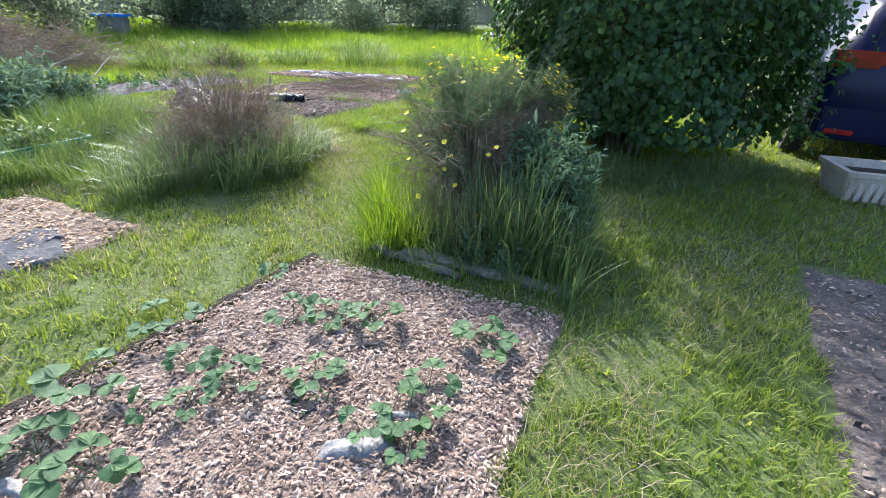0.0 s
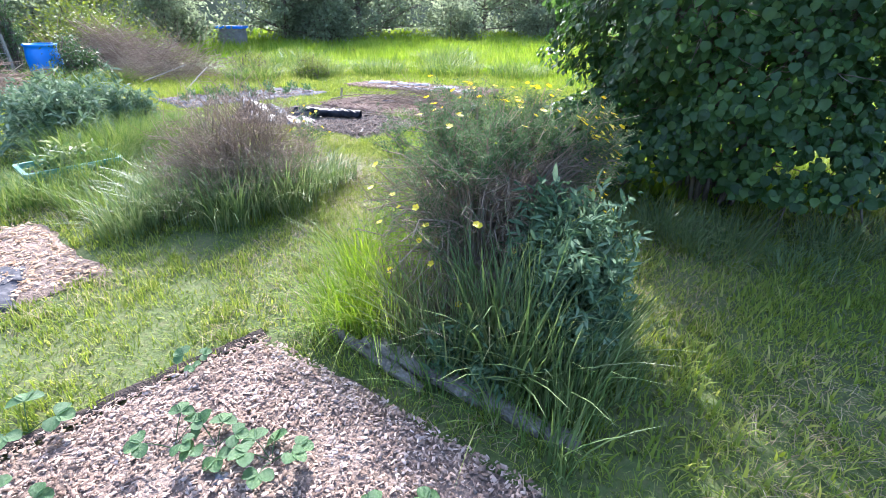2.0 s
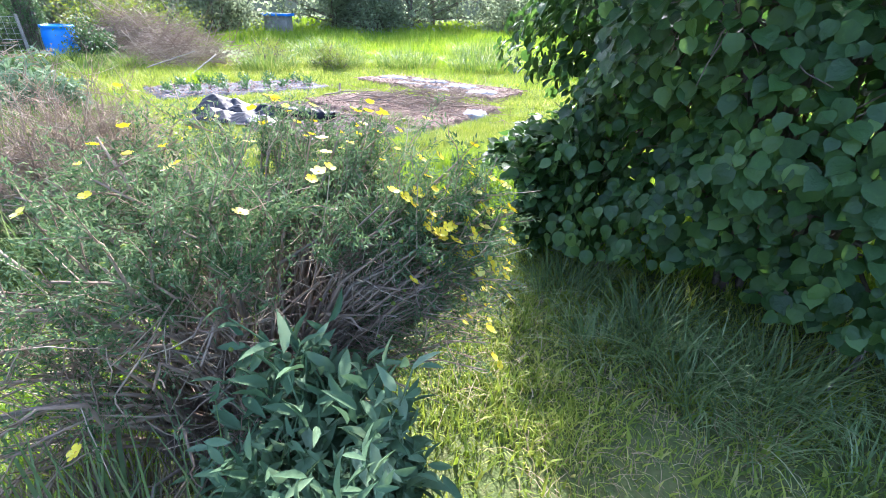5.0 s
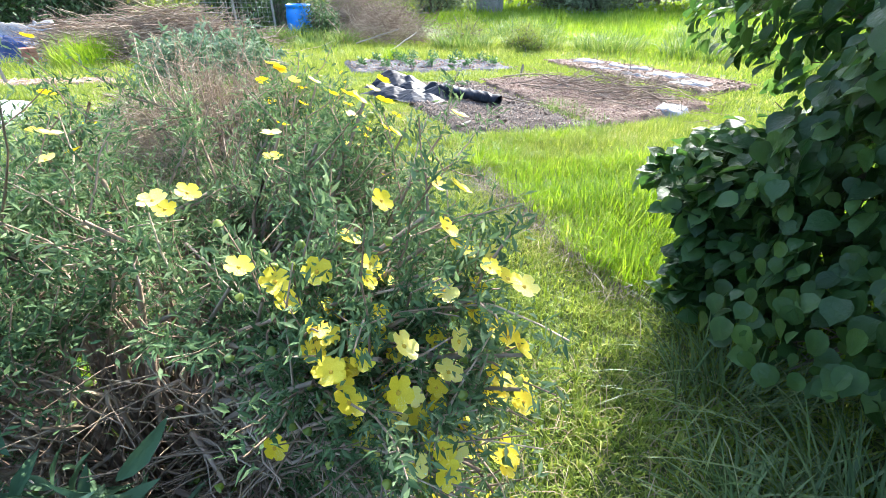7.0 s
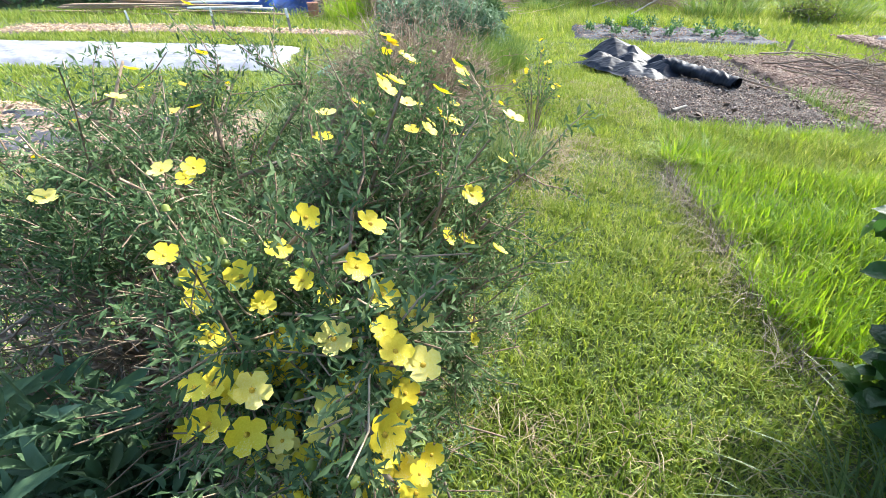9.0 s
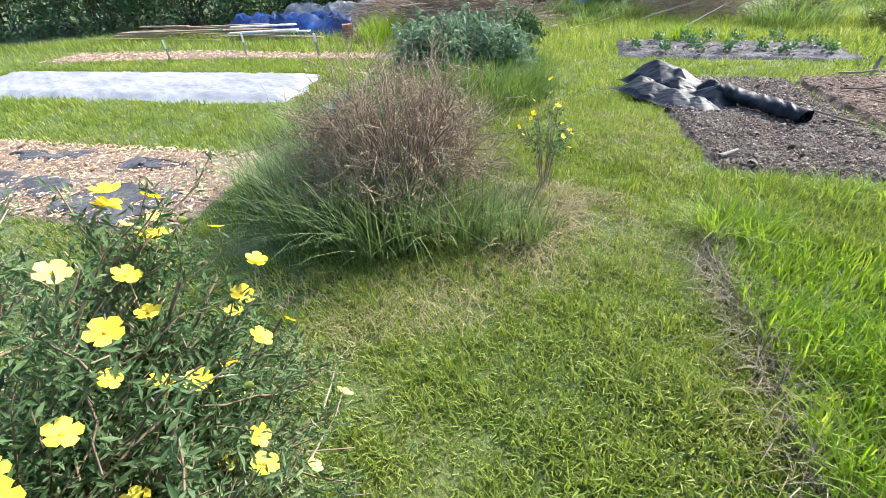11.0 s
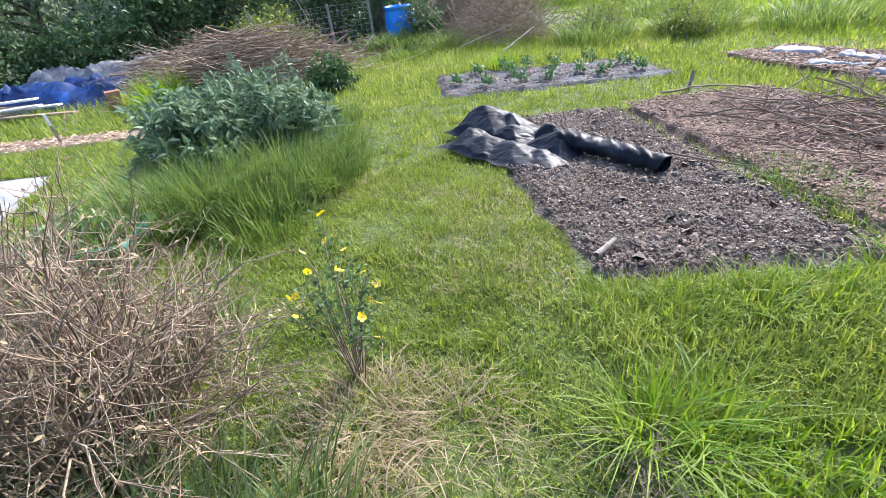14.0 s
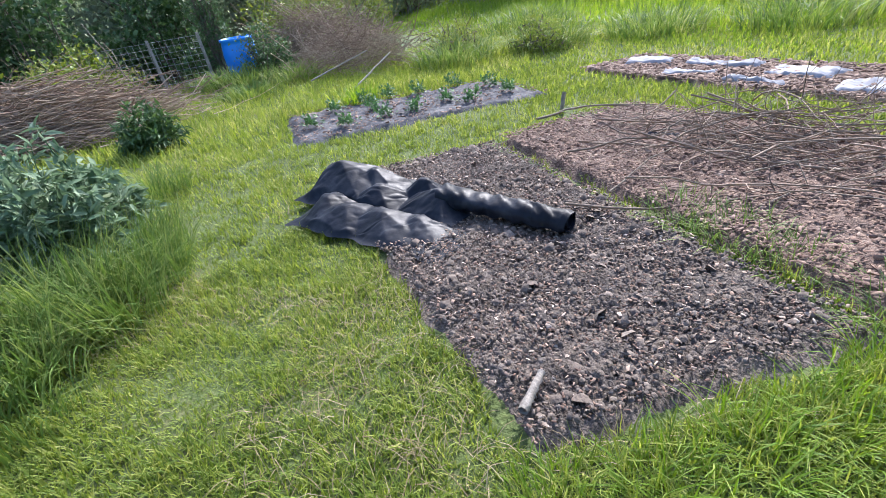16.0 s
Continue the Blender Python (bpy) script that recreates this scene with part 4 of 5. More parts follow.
# ---- strawberry bed ----
def strawberry(x, y, size, leaves, seed):
    ob = thing("strawberry_plant", x, y, "strawberry plant with toothed three-part green leaves", "plant", "strawberries in the chip bed", z=float(gz(x, y)) + 0.012)
    me = STRAW_LEAF
    for i in range(leaves):
        a = 2 * math.pi * (i + rng.random()) / leaves
        L = size * rng.uniform(0.5, 1.0)
        e = np.array([math.cos(a) * L, math.sin(a) * L, size * rng.uniform(0.35, 0.95)])
        t = np.linspace(0, 1, 5)[None, :, None]
        stalk = e[None, None] * t + np.array([0, 0, 1.0]) * 0.35 * size * t * (1 - t)
        lf = part("leaf", me, None, ob)
        tip = Vector((math.cos(a), math.sin(a), -0.15 + 0.4 * rng.random()))
        R = rot_frames(np.array([tip[:]]), np.array([[rng.normal(0, 0.3), rng.normal(0, 0.3), 1.0]]))[0]
        s = size * rng.uniform(0.5, 0.75)
        lf.matrix_basis = Matrix.LocRotScale(Vector(e), Matrix(R.tolist()).to_quaternion(), Vector((s, s, s)))
        part("stalk", tubes(stalk, np.full((1, 5), 0.0018), 4), M_strawb, ob)
    return ob


def trefoil():
    pieces = []
    for ang in (-80, 0, 80):
        a = radians(ang)
        R = np.array([[[math.cos(a), -math.sin(a), 0], [math.sin(a), math.cos(a), 0], [0, 0, 1.0]]])
        tv, tf = leaf_template([(0.26, 0.16), (0.47, 0.45), (0.46, 0.72), (0.26, 0.95)], 0.35, 0.12)
        pieces.append(scatter(tv, tf, R, np.zeros((1, 3)), np.array([0.8])))
    return join(*pieces)


STRAW_LEAF = quick_mesh("leaf", *trefoil())
STRAW_LEAF.materials.append(M_strawb)
for i, (x, y, s, n) in enumerate(((-0.96, 2.05, 0.14, 4), (-1.00, 1.61, 0.16, 4), (-0.71, 1.58, 0.10, 4), (-0.58, 1.60, 0.09, 3), (-0.46, 1.72, 0.11, 5), (-0.69, 1.80, 0.10, 4), (-0.17, 1.78, 0.11, 5), (-0.38, 2.14, 0.11, 4), (-0.24, 2.19, 0.11, 5), (-0.01, 2.19, 0.13, 6), (0.51, 2.06, 0.14, 6), (0.30, 1.78, 0.12, 4), (0.08, 1.54, 0.10, 4), (0.24, 1.60, 0.12, 5), (0.25, 1.46, 0.10, 4), (-0.72, 1.30, 0.13, 5), (-0.98, 1.36, 0.13, 5), (-0.61, 2.51, 0.09, 3))):
    strawberry(x, y, s * 0.88, n, i)


def membrane(name, label, poly, mat, lift, n=16, seed=0.0, cat="fabric scrap", crumple=0.02):
    V, F = patch(poly, n, n, lift, crumple, edge=0.05, seed=seed, ragged=0.04)
    ob = part(name, quick_mesh(name, V, F, True), mat)
    return tagged(ob, label, cat)


def quad(cx, cy, a, b, rot):
    c, s = math.cos(radians(rot)), math.sin(radians(rot))
    return [(cx + x * c - y * s, cy + x * s + y * c) for x, y in ((-a, -b), (a, -b), (a, b), (-a, b))]


M_grey_film = material("dusty_membrane", [(0.0, (0.1, 0.095, 0.09)), (0.5, (0.2, 0.195, 0.19)), (1.0, (0.32, 0.31, 0.3))], 0.55, 6.0, bump=0.5, fine=30)
for i, (cx, cy, a, b, r) in enumerate(((0.09, 1.49, 0.16, 0.07, 25), (0.17, 1.63, 0.1, 0.05, 20), (-0.15, 2.09, 0.06, 0.055, 10), (-0.12, 1.55, 0.12, 0.03, 15), (-0.95, 1.26, 0.09, 0.07, 0), (0.27, 2.09, 0.05, 0.03, 60), (-0.29, 1.57, 0.1, 0.025, 40), (0.40, 1.48, 0.06, 0.03, 40))):
    membrane("membrane_scrap", "torn grey weed membrane showing through chips", quad(cx, cy, a, b, r), M_grey_film, 0.034, 12, i)
for i, (u, v, a, b) in enumerate(((1.2, -3.2, 0.42, 0.28), (0.95, -3.8, 0.4, 0.16), (0.05, -3.25, 0.62, 0.26), (-0.3, -3.85, 0.5, 0.12), (-1.5, -3.3, 0.7, 0.3), (-1.7, -3.9, 0.6, 0.12), (-3.2, -3.4, 0.8, 0.3))):
    c = uv(u, v)
    V, F = patch(quad(c[0], c[1], a, b, 63), 26, 16, 0.03, 0.022, edge=0.06, seed=i, ragged=0.1)
    tagged(part("membrane_sheet", quick_mesh("membrane_sheet", V, F, True), M_fabric), "dusty dark weed membrane between bark chips", "fabric sheet")


def plant_pot():
    ob = thing("plant_pot", -0.17, 1.66, "small black plastic pot sunk in the chips", "plant pot", z=-0.036)
    bm = bmesh.new()
    rings = ((0.048, 0.0), (0.055, 0.05), (0.058, 0.05), (0.058, 0.06), (0.052, 0.06), (0.046, 0.03))
    prev = None
    for r, z in rings:
        cur = [bm.verts.new((r * math.cos(i * math.pi / 10), r * math.sin(i * math.pi / 10), z)) for i in range(20)]
        if prev:
            for i in range(20):
                bm.faces.new((prev[i], prev[(i + 1) % 20], cur[(i + 1) % 20], cur[i]))
        prev = cur
    bm.faces.new(prev)
    part("pot", bm, M_blackfilm, ob)
    P = dome_stems(14, (0.09, 0.09), 0.12, 0.02, 5, 0, 0.01)
    part("seedling", leaves_on(P, 90, LEAF_OVAL, 0.025, 0.008), M_strawb, ob, "small leafy green seedling")


plant_pot()


def stick(name, label, pts, r0, r1, mat, cat="stick", wob=0.01, sides=7, k=10):
    p = np.array(pts, float)
    t = np.linspace(0, len(p) - 1, k)
    P = np.stack([np.interp(t, np.arange(len(p)), p[:, i]) for i in range(3)], 1)
    P[1:-1] += rng.normal(0, wob, (k - 2, 3)) * np.array([1, 1, 0.4])
    o = P[0].copy()
    V, F = tubes(P[None] - o, np.linspace(r0, r1, k)[None] * rng.uniform(0.9, 1.1, (1, k)), sides)
    ob = part(name, quick_mesh(name, V, F, True), mat)
    ob.location = o
    return tagged(ob, label, cat)


stick("stick", "short dark twig lying on wood chips", [(-0.1, 1.99, 0.025), (0.13, 2.05, 0.03)], 0.008, 0.005, M_twig)
def old_board(x, y, rz, L, w, h, label):
    """A rotten board: a long box with chewed edges and a split end."""
    n = 26
    t = np.linspace(-0.5, 0.5, n) * L
    V = []
    for i in range(n):
        a = w * 0.5 * rng.uniform(0.8, 1.12)
        b = w * 0.5 * rng.uniform(0.8, 1.12)
        e = rng.normal(0, 0.004)
        top = h * rng.uniform(0.8, 1.1) * (0.6 if i in (0, n - 1) else 1)
        V += [(t[i], -a, 0.0), (t[i], b, 0.0), (t[i], b * 0.8, top * 0.8 + e), (t[i], 0.1 * w, top), (t[i], -a * 0.75, top * 0.85 - e)]
    F = []
    for i in range(n - 1):
        for k in range(5):
            m = (k + 1) % 5
            F.append((i * 5 + k, i * 5 + m, i * 5 + 5 + m, i * 5 + 5 + k))
    ob = part("old_board", quick_mesh("old_board", np.array(V), np.array(F)), M_oldwood)
    ob.matrix_basis = pose(x, y, 0.012, 0, 3, rz)
    tagged(ob, label, "board")


old_board(0.55, 2.72, -17, 1.05, 0.09, 0.05, "grey rotten board lying at the bed end")
old_board(0.12, 2.8, -24, 0.62, 0.05, 0.04, "grey split branch lying at the bed end")
for x, y, h, n in ((0.2, 2.72, 0.22, 46), (0.45, 2.66, 0.26, 50), (0.72, 2.6, 0.3, 60), (0.9, 2.55, 0.28, 50), (-0.1, 2.85, 0.2, 50), (-0.25, 2.9, 0.16, 60)):
    tussock(x, y, 0.09, h, n, M_soft_grass, "wispy grass growing over the rotten board", 0.006, (0.3, 1.3))


def edge_shade():
    """Dark strip standing for the shade down along the cut lawn edge."""
    t = np.linspace(0, 1, 60)
    a, b = np.array(BED_A[0]), np.array(BED_A[3])
    line = a[None] * (1 - t)[:, None] + b[None] * t[:, None]
    line = line + NV[None] * (0.02 * wobble(line[:, 0], line[:, 1], 5))[:, None]
    rows = []
    for off, z in ((-0.03, 0.012), (-0.012, 0.024), (0.012, 0.012), (0.03, 0.008)):
        p = line + NV[None] * off
        rows.append(np.column_stack([p, np.full(60, z) + rng.normal(0, 0.005, 60)]))
    V = np.stack(rows, 1)
    i = np.arange(240).reshape(60, 4)
    F = np.stack([i[:-1, :-1], i[1:, :-1], i[1:, 1:], i[:-1, 1:]], -1).reshape(-1, 4)
    ob = part("edge_shade_strip", quick_mesh("edge_shade_strip", V.reshape(-1, 3), F), M_compost_and_shade)
    tagged(ob, "dark strip standing for shade along the lawn edge of the bed", "bed edging")


edge_shade()

# ---- fleece, black sheet, stakes ----
V_f, F_f = patch(BED_F, 50, 150, 0.05, 0.02, edge=0.3, seed=3, ragged=0.03)
tagged(part("fleece_cover", quick_mesh("fleece_cover", V_f, F_f, True), M_fleece), "white garden fleece stretched over a long bed", "fleece")


def black_sheet():
    ob = thing("plastic_sheet", -3.0, 7.37, "rolled and crumpled black polythene sheet on soil", "plastic sheet", z=float(gz(-3.0, 7.37)) + 0.05)
    ax = np.array([0.985, 0.17])
    sd = np.array([-0.17, 0.985])

    def tents(name, l0, l1, w0, w1, n, m, peaks, seed):
        """Film draped over a few peaks: flat facets that meet in creases, falling to the soil at the rim."""
        l, w = np.meshgrid(np.linspace(l0, l1, n), np.linspace(w0, w1, m), indexing="ij")
        a = (l - l0) / (l1 - l0)
        b = (w - w0) / (w1 - w0)
        ll = l + 0.02 * wobble(l, w, 11, seed)
        ww = w + 0.04 * wobble(l, w, 5, seed) + 0.015 * wobble(l, w, 17, seed)
        z = np.zeros(l.shape)
        for i, (pl, pw, h, slope) in enumerate(peaks):
            d = np.zeros(l.shape)
            for k in range(6):
                t = k * math.pi / 3 + seed + 0.7 * i
                d = np.maximum(d, ((ll - pl) * math.cos(t) * 0.75 + (ww - pw) * math.sin(t)) * (0.8 + 0.4 * ((k * 7 + i * 3) % 5) / 4))
            z = np.maximum(z, h - slope * np.maximum(d - 0.02, 0))
        rim = np.clip(np.minimum(b, 1 - b) * 7, 0, 1) * np.clip(np.minimum(a, 1 - a) * 10, 0, 1)
        z = z * rim + 0.006 * rim * np.abs(wobble(l, w, 24, seed)) + 0.004
        P = np.stack([ll * ax[0] + ww * sd[0], ll * ax[1] + ww * sd[1], z], -1).reshape(-1, 3)
        i = np.arange(n * m).reshape(n, m)
        F = np.stack([i[:-1, :-1], i[1:, :-1], i[1:, 1:], i[:-1, 1:]], -1).reshape(-1, 4)
        return quick_mesh(name, P, F, True)

    part("crumpled_sheet", tents("sheet", -1.02, 0.3, -0.16, 0.36, 150, 70, ((-0.78, 0.12, 0.2, 0.6), (-0.5, 0.16, 0.16, 0.75), (-0.36, 0.02, 0.12, 0.7), (-0.12, 0.2, 0.12, 1.1), (0.08, 0.08, 0.12, 0.6)), 0.6), M_blackfilm, ob)
    part("flap", tents("flap", -0.78, 0.42, -0.44, -0.06, 120, 44, ((-0.62, -0.2, 0.11, 0.5), (-0.4, -0.24, 0.1, 0.45), (-0.15, -0.2, 0.085, 0.4), (0.1, -0.16, 0.06, 0.4)), 2.1), M_blackfilm, ob)
    k = 60
    t = np.linspace(0, 1, k)
    c = np.stack([(0.08 + 0.82 * t) * ax[0] + (0.10 - 0.02 * t) * sd[0], (0.08 + 0.82 * t) * ax[1] + (0.10 - 0.02 * t) * sd[1], 0.085 - 0.015 * t], 1)
    V, F = tubes(c[None], (0.082 - 0.024 * t + 0.006 * np.sin(t * 41) + 0.007 * np.abs(np.sin(t * 67)) * (t > 0.55))[None], 40)
    V[:, 2] = 0.005 + (V[:, 2] - V[:, 2].min()) * 0.78
    V = V + 0.016 * np.stack([wobble(V[:, 0], V[:, 1], 12), wobble(V[:, 1], V[:, 2], 17), np.abs(wobble(V[:, 0] + 2 * V[:, 1], V[:, 2], 15))], 1)
    part("roll", quick_mesh("roll", V, F, True), M_blackfilm, ob, "tight roll of black polythene")
    V, F = tubes(np.stack([c[-1] + (c[-1] - c[-2]) * s for s in np.linspace(-1.5, 0.4, 4)])[None], np.array([[0.04, 0.04, 0.04, 0.035]]), 14)
    part("roll_core", quick_mesh("core", V, F, True), M_blackfilm, ob)


black_sheet()


def box_bm(bm, cx, cy, cz, sx, sy, sz, rz=0.0, bevel=0.004):
    r = bmesh.ops.create_cube(bm, size=1.0, matrix=pose(cx, cy, cz, 0, 0, rz) @ Matrix.Diagonal((sx, sy, sz, 1)))
    es = list({e for v in r["verts"] for e in v.link_edges})
    if bevel:
        bmesh.ops.bevel(bm, geom=es, offset=bevel, segments=2, affect="EDGES")


def peg(x, y, h, tilt):
    ob = new("marker_stake")
    ob.matrix_basis = pose(x, y, float(gz(x, y)), tilt, tilt * 0.6, 20)
    tagged(ob, "white painted wooden marker stake in the grass", "stake", "stakes along the bark strip")
    bm = bmesh.new()
    box_bm(bm, 0, 0, h / 2 - 0.03, 0.06, 0.024, h + 0.06)
    part("shaft", bm, M_greywood, ob)
    bm = bmesh.new()
    box_bm(bm, 0, 0, h - 0.06, 0.064, 0.028, 0.14)
    part("painted_top", bm, M_white, ob, "white painted top")


for x, y, h, tl in ((-7.45, 3.62, 0.36, 3), (-7.95, 2.38, 0.36, -2), (-8.25, 1.05, 0.34, 2)):
    peg(x, y, h, tl)

stick("stake", "small grey wooden post at the bed corner", [(-3.53, 9.76, -0.22), (-3.5, 9.77, 0.02)], 0.022, 0.02, M_greywood, "stake", 0.0)
stick("wood_offcut", "pale flat wooden offcut lying on soil", [(-1.62, 6.5, 0.06), (-1.66, 6.66, 0.065)], 0.018, 0.012, M_greywood, "wood scrap", 0.001)
stick("stick", "dead branch lying along the mulch edge", [(-3.5, 9.3, -0.1), (-3.3, 9.7, -0.08), (-2.7, 9.95, -0.09)], 0.012, 0.007, M_twig)


def cut_branches():
    ob = thing("branch_pile", -1.7, 9.05, "loose pile of long bare cut branches on mulch", "branches")
    for i in range(60):
        a = rng.normal(0.2, 0.5) + (math.pi if i % 3 == 0 else 0)
        L = rng.uniform(0.6, 1.7)
        c = np.array([rng.normal(0.1, 0.45), rng.normal(0.05, 0.35), rng.uniform(0.06, 0.22)])
        t = np.linspace(-0.5, 0.5, 8)
        P = c[None] + np.stack([np.cos(a) * t * L, np.sin(a) * t * L, 0.06 * np.sin(t * 5 + i) + rng.normal(0, 0.1) * t], 1) + rng.normal(0, 0.012, (8, 3))
        P[:, 2] = np.maximum(P[:, 2], 0.065)
        pieces = [tubes(P[None], np.linspace(0.0065, 0.0025, 8)[None] * rng.uniform(0.6, 1.3), 5)]
        Q = side_twigs(P[None], 5, 0.3, 4, 0.3)
        pieces.append(tubes(Q, taper(5, 4, 0.0035, 0.0015), 5))
        part("branch", join(*pieces), M_redtwig if i % 2 else M_twig, ob)


cut_branches()
for i, (cx, cy, a, b, r) in enumerate(((-3.6, 11.9, 0.3, 0.2, 20), (-2.7, 11.75, 0.4, 0.14, -10), (-1.9, 11.4, 0.35, 0.2, -15), (-2.9, 11.3, 0.3, 0.1, 10), (-1.3, 10.9, 0.3, 0.22, 0), (-2.2, 11.0, 0.3, 0.08, -20), (-0.75, 8.9, 0.16, 0.2, 0), (-2.3, 9.2, 0.14, 0.05, 10))):
    membrane("fleece_scrap" if i < 7 else "plastic_scrap", "pale torn fleece lying on bark" if i < 7 else "crumpled grey plastic scrap on bark", quad(cx, cy, a, b, r), M_fleece if i < 7 else M_fabric, 0.078, 18, i, "fleece" if i < 7 else "plastic scrap", 0.03)


def seedling(x, y):
    ob = thing("young_plant", x, y, "young leafy green plant growing through membrane", "plant", "plants in the membrane bed", z=float(gz(x, y)) + 0.05)
    P = dome_stems(12, (0.14, 0.14), 0.15, 0.03, 5, 0, 0.015)
    part("foliage", leaves_on(P, 110, LEAF_OVAL, 0.05, 0.015, 0.8, 0.2), M_strawb, ob)
    return ob


first = seedling(-6.2, 8.86)
for x, y in ((-6.21, 9.3), (-5.31, 8.9), (-5.42, 8.5), (-5.13, 9.25), (-4.99, 9.65), (-5.75, 9.85), (-6.05, 9.6), (-4.73, 9.8), (-5.53, 10.3), (-5.85, 8.3), (-5.0, 10.4), (-4.5, 10.2), (-5.75, 9.1)):
    copy_thing(first, pose(x, y, float(gz(x, y)) + 0.05, 0, 0, rng.uniform(0, 360)))


# ---- tub, barrel, trough ----
def open_box(bm, lx, ly, h, flare, wall, lip, sill=0.0):
    """A tapered open box with a rolled rim, the floor at z 0."""
    prof = [(-flare, 0.0), (0.0, h - lip), (0.018, h - lip), (0.02, h), (-wall, h), (-wall - flare * 0.85, 0.03)]
    prev = None
    first_ring = None
    for off, z in prof:
        ax, ay, r = lx / 2 + off, ly / 2 + off, 0.035
        cur = []
        for cx, cy, a0 in ((ax - r, ay - r, 0), (-ax + r, ay - r, 90), (-ax + r, -ay + r, 180), (ax - r, -ay + r, 270)):
            for s in range(4):
                a = radians(a0 + s * 30)
                cur.append(bm.verts.new((cx + r * math.cos(a), cy + r * math.sin(a), z)))
        if prev:
            n = len(cur)
            for i in range(n):
                bm.faces.new((prev[i], prev[(i + 1) % n], cur[(i + 1) % n], cur[i]))
        else:
            first_ring = cur
        prev = cur
    bm.faces.new(prev)
    bm.faces.new(first_ring[::-1])


def green_tub():
    ob = thing("plastic_tub", -3.47, 4.3, "weathered green plastic tub half hidden in grass", "tub", z=-0.05, rz=65)
    bm = bmesh.new()
    open_box(bm, 0.7, 0.4, 0.23, 0.06, 0.012, 0.035)
    part("body", bm, M_green, ob)
    bm = bmesh.new()
    box_bm(bm, 0, 0, 0.15, 0.58, 0.28, 0.02)
    part("soil", bm, M_compost_and_shade, ob, "dark compost filling")
    P = dome_stems(24, (0.35, 0.2), 0.22, 0.2, 5, 0, 0.03)
    part("weed_growth", leaves_on(P + np.array([0, 0, 0.18]), 260, LEAF_LANCE, 0.1, 0.03, 0.5), M_cool_grass, ob, "straggling weeds", "stuff")


green_tub()


def trough():
    ob = thing("planter_trough", 4.1, 4.46, "beige moulded planter trough filled with dark compost", "planter", rz=-10)
    bm = bmesh.new()
    open_box(bm, 0.85, 0.5, 0.28, 0.05, 0.035, 0.04)
    part("body", bm, M_stone, ob)
    for i in range(11):
        bm = bmesh.new()
        box_bm(bm, -0.36 + i * 0.072, -0.232, 0.12, 0.05, 0.016, 0.18, 0, 0.006)
        part("rib", bm, M_stone, ob)
    bm = bmesh.new()
    box_bm(bm, 0, 0, 0.2, 0.78, 0.42, 0.03)
    part("compost", bm, M_compost_and_shade, ob, "dark compost")


trough()


def barrel():
    ob = thing("barrel", -11.3, 10.05, "bright blue plastic barrel with an open top", "barrel", z=-0.38)
    bm = bmesh.new()
    prof = ((0.0, 0.0), (0.24, 0.0), (0.265, 0.02), (0.27, 0.2), (0.29, 0.28), (0.295, 0.45), (0.295, 0.62), (0.275, 0.78), (0.262, 0.84), (0.285, 0.86), (0.285, 0.9), (0.255, 0.9), (0.25, 0.78), (0.0, 0.77))
    prev = None
    for r, z in prof:
        cur = [bm.verts.new((max(r, 0.001) * math.cos(i * math.pi / 16), max(r, 0.001) * math.sin(i * math.pi / 16), z)) for i in range(32)]
        if prev:
            for i in range(32):
                bm.faces.new((prev[i], prev[(i + 1) % 32], cur[(i + 1) % 32], cur[i]))
        prev = cur
    for f in bm.faces:
        f.smooth = True
    part("body", bm, M_barrel, ob)
    bm = bmesh.new()
    box_bm(bm, 0, 0, 0.79, 0.4, 0.4, 0.02, 0, 0.009)
    part("lid", bm, M_barrel, ob)
    ob.scale = (1.16, 1.16, 1.05)


barrel()


# ---- brush piles, timber ----
def brush(x, y, rz, lx, ly, h, n, length, mat, label, radius=0.008, flat=0.2):
    ob = thing("brush_pile", x, y, label, "brush pile", rz=rz)
    a = rng.normal(0, 0.35, n)
    cx, cy = rng.normal(0, lx * 0.36, n), rng.normal(0, ly * 0.36, n)
    top = h * np.exp(-(cx / lx) ** 2 * 1.6 - (cy / ly) ** 2 * 2.2)
    cz = 0.05 + top * rng.random(n) ** 0.7
    L = length * rng.uniform(0.4, 1.1, n)
    d = np.stack([np.cos(a), np.sin(a), rng.normal(0, flat, n)], 1) * np.where(rng.random(n) < 0.5, -1, 1)[:, None]
    t = np.linspace(-0.5, 0.5, 6)[None, :, None]
    P = np.stack([cx, cy, cz], 1)[:, None] + d[:, None] * t * L[:, None, None] + rng.normal(0, 0.03, (n, 6, 3))
    P[:, :, 2] = np.maximum(P[:, :, 2], 0.02)
    part("stick_mass", tubes(P, taper(n, 6, radius, radius * 0.35), 4), mat, ob, kind="stuff")
    Q = side_twigs(P, n, length * 0.35, 4, 0.2)
    Q[:, :, 2] = np.maximum(Q[:, :, 2], 0.02)
    part("twig_mass", tubes(Q, taper(n, 4, radius * 0.45, radius * 0.2), 3), mat, ob, kind="stuff")


brush(-9.3, 6.3, 80, 1.9, 0.9, 0.85, 900, 1.5, M_redtwig, "large heap of long reddish-brown cut brushwood")
brush(-10.6, 5.0, 70, 1.2, 0.8, 0.6, 420, 1.2, M_redtwig, "heap of pale brown cut brushwood")
brush(-8.9, 11.2, 30, 1.6, 0.9, 0.8, 380, 1.0, M_redtwig, "tangled heap of dead pale twigs in grass", 0.007, 0.75)
brush(-11.2, 11.8, 50, 1.6, 1.0, 1.1, 420, 1.5, M_redtwig, "tangled heap of dead pale brambles", 0.007, 0.7)
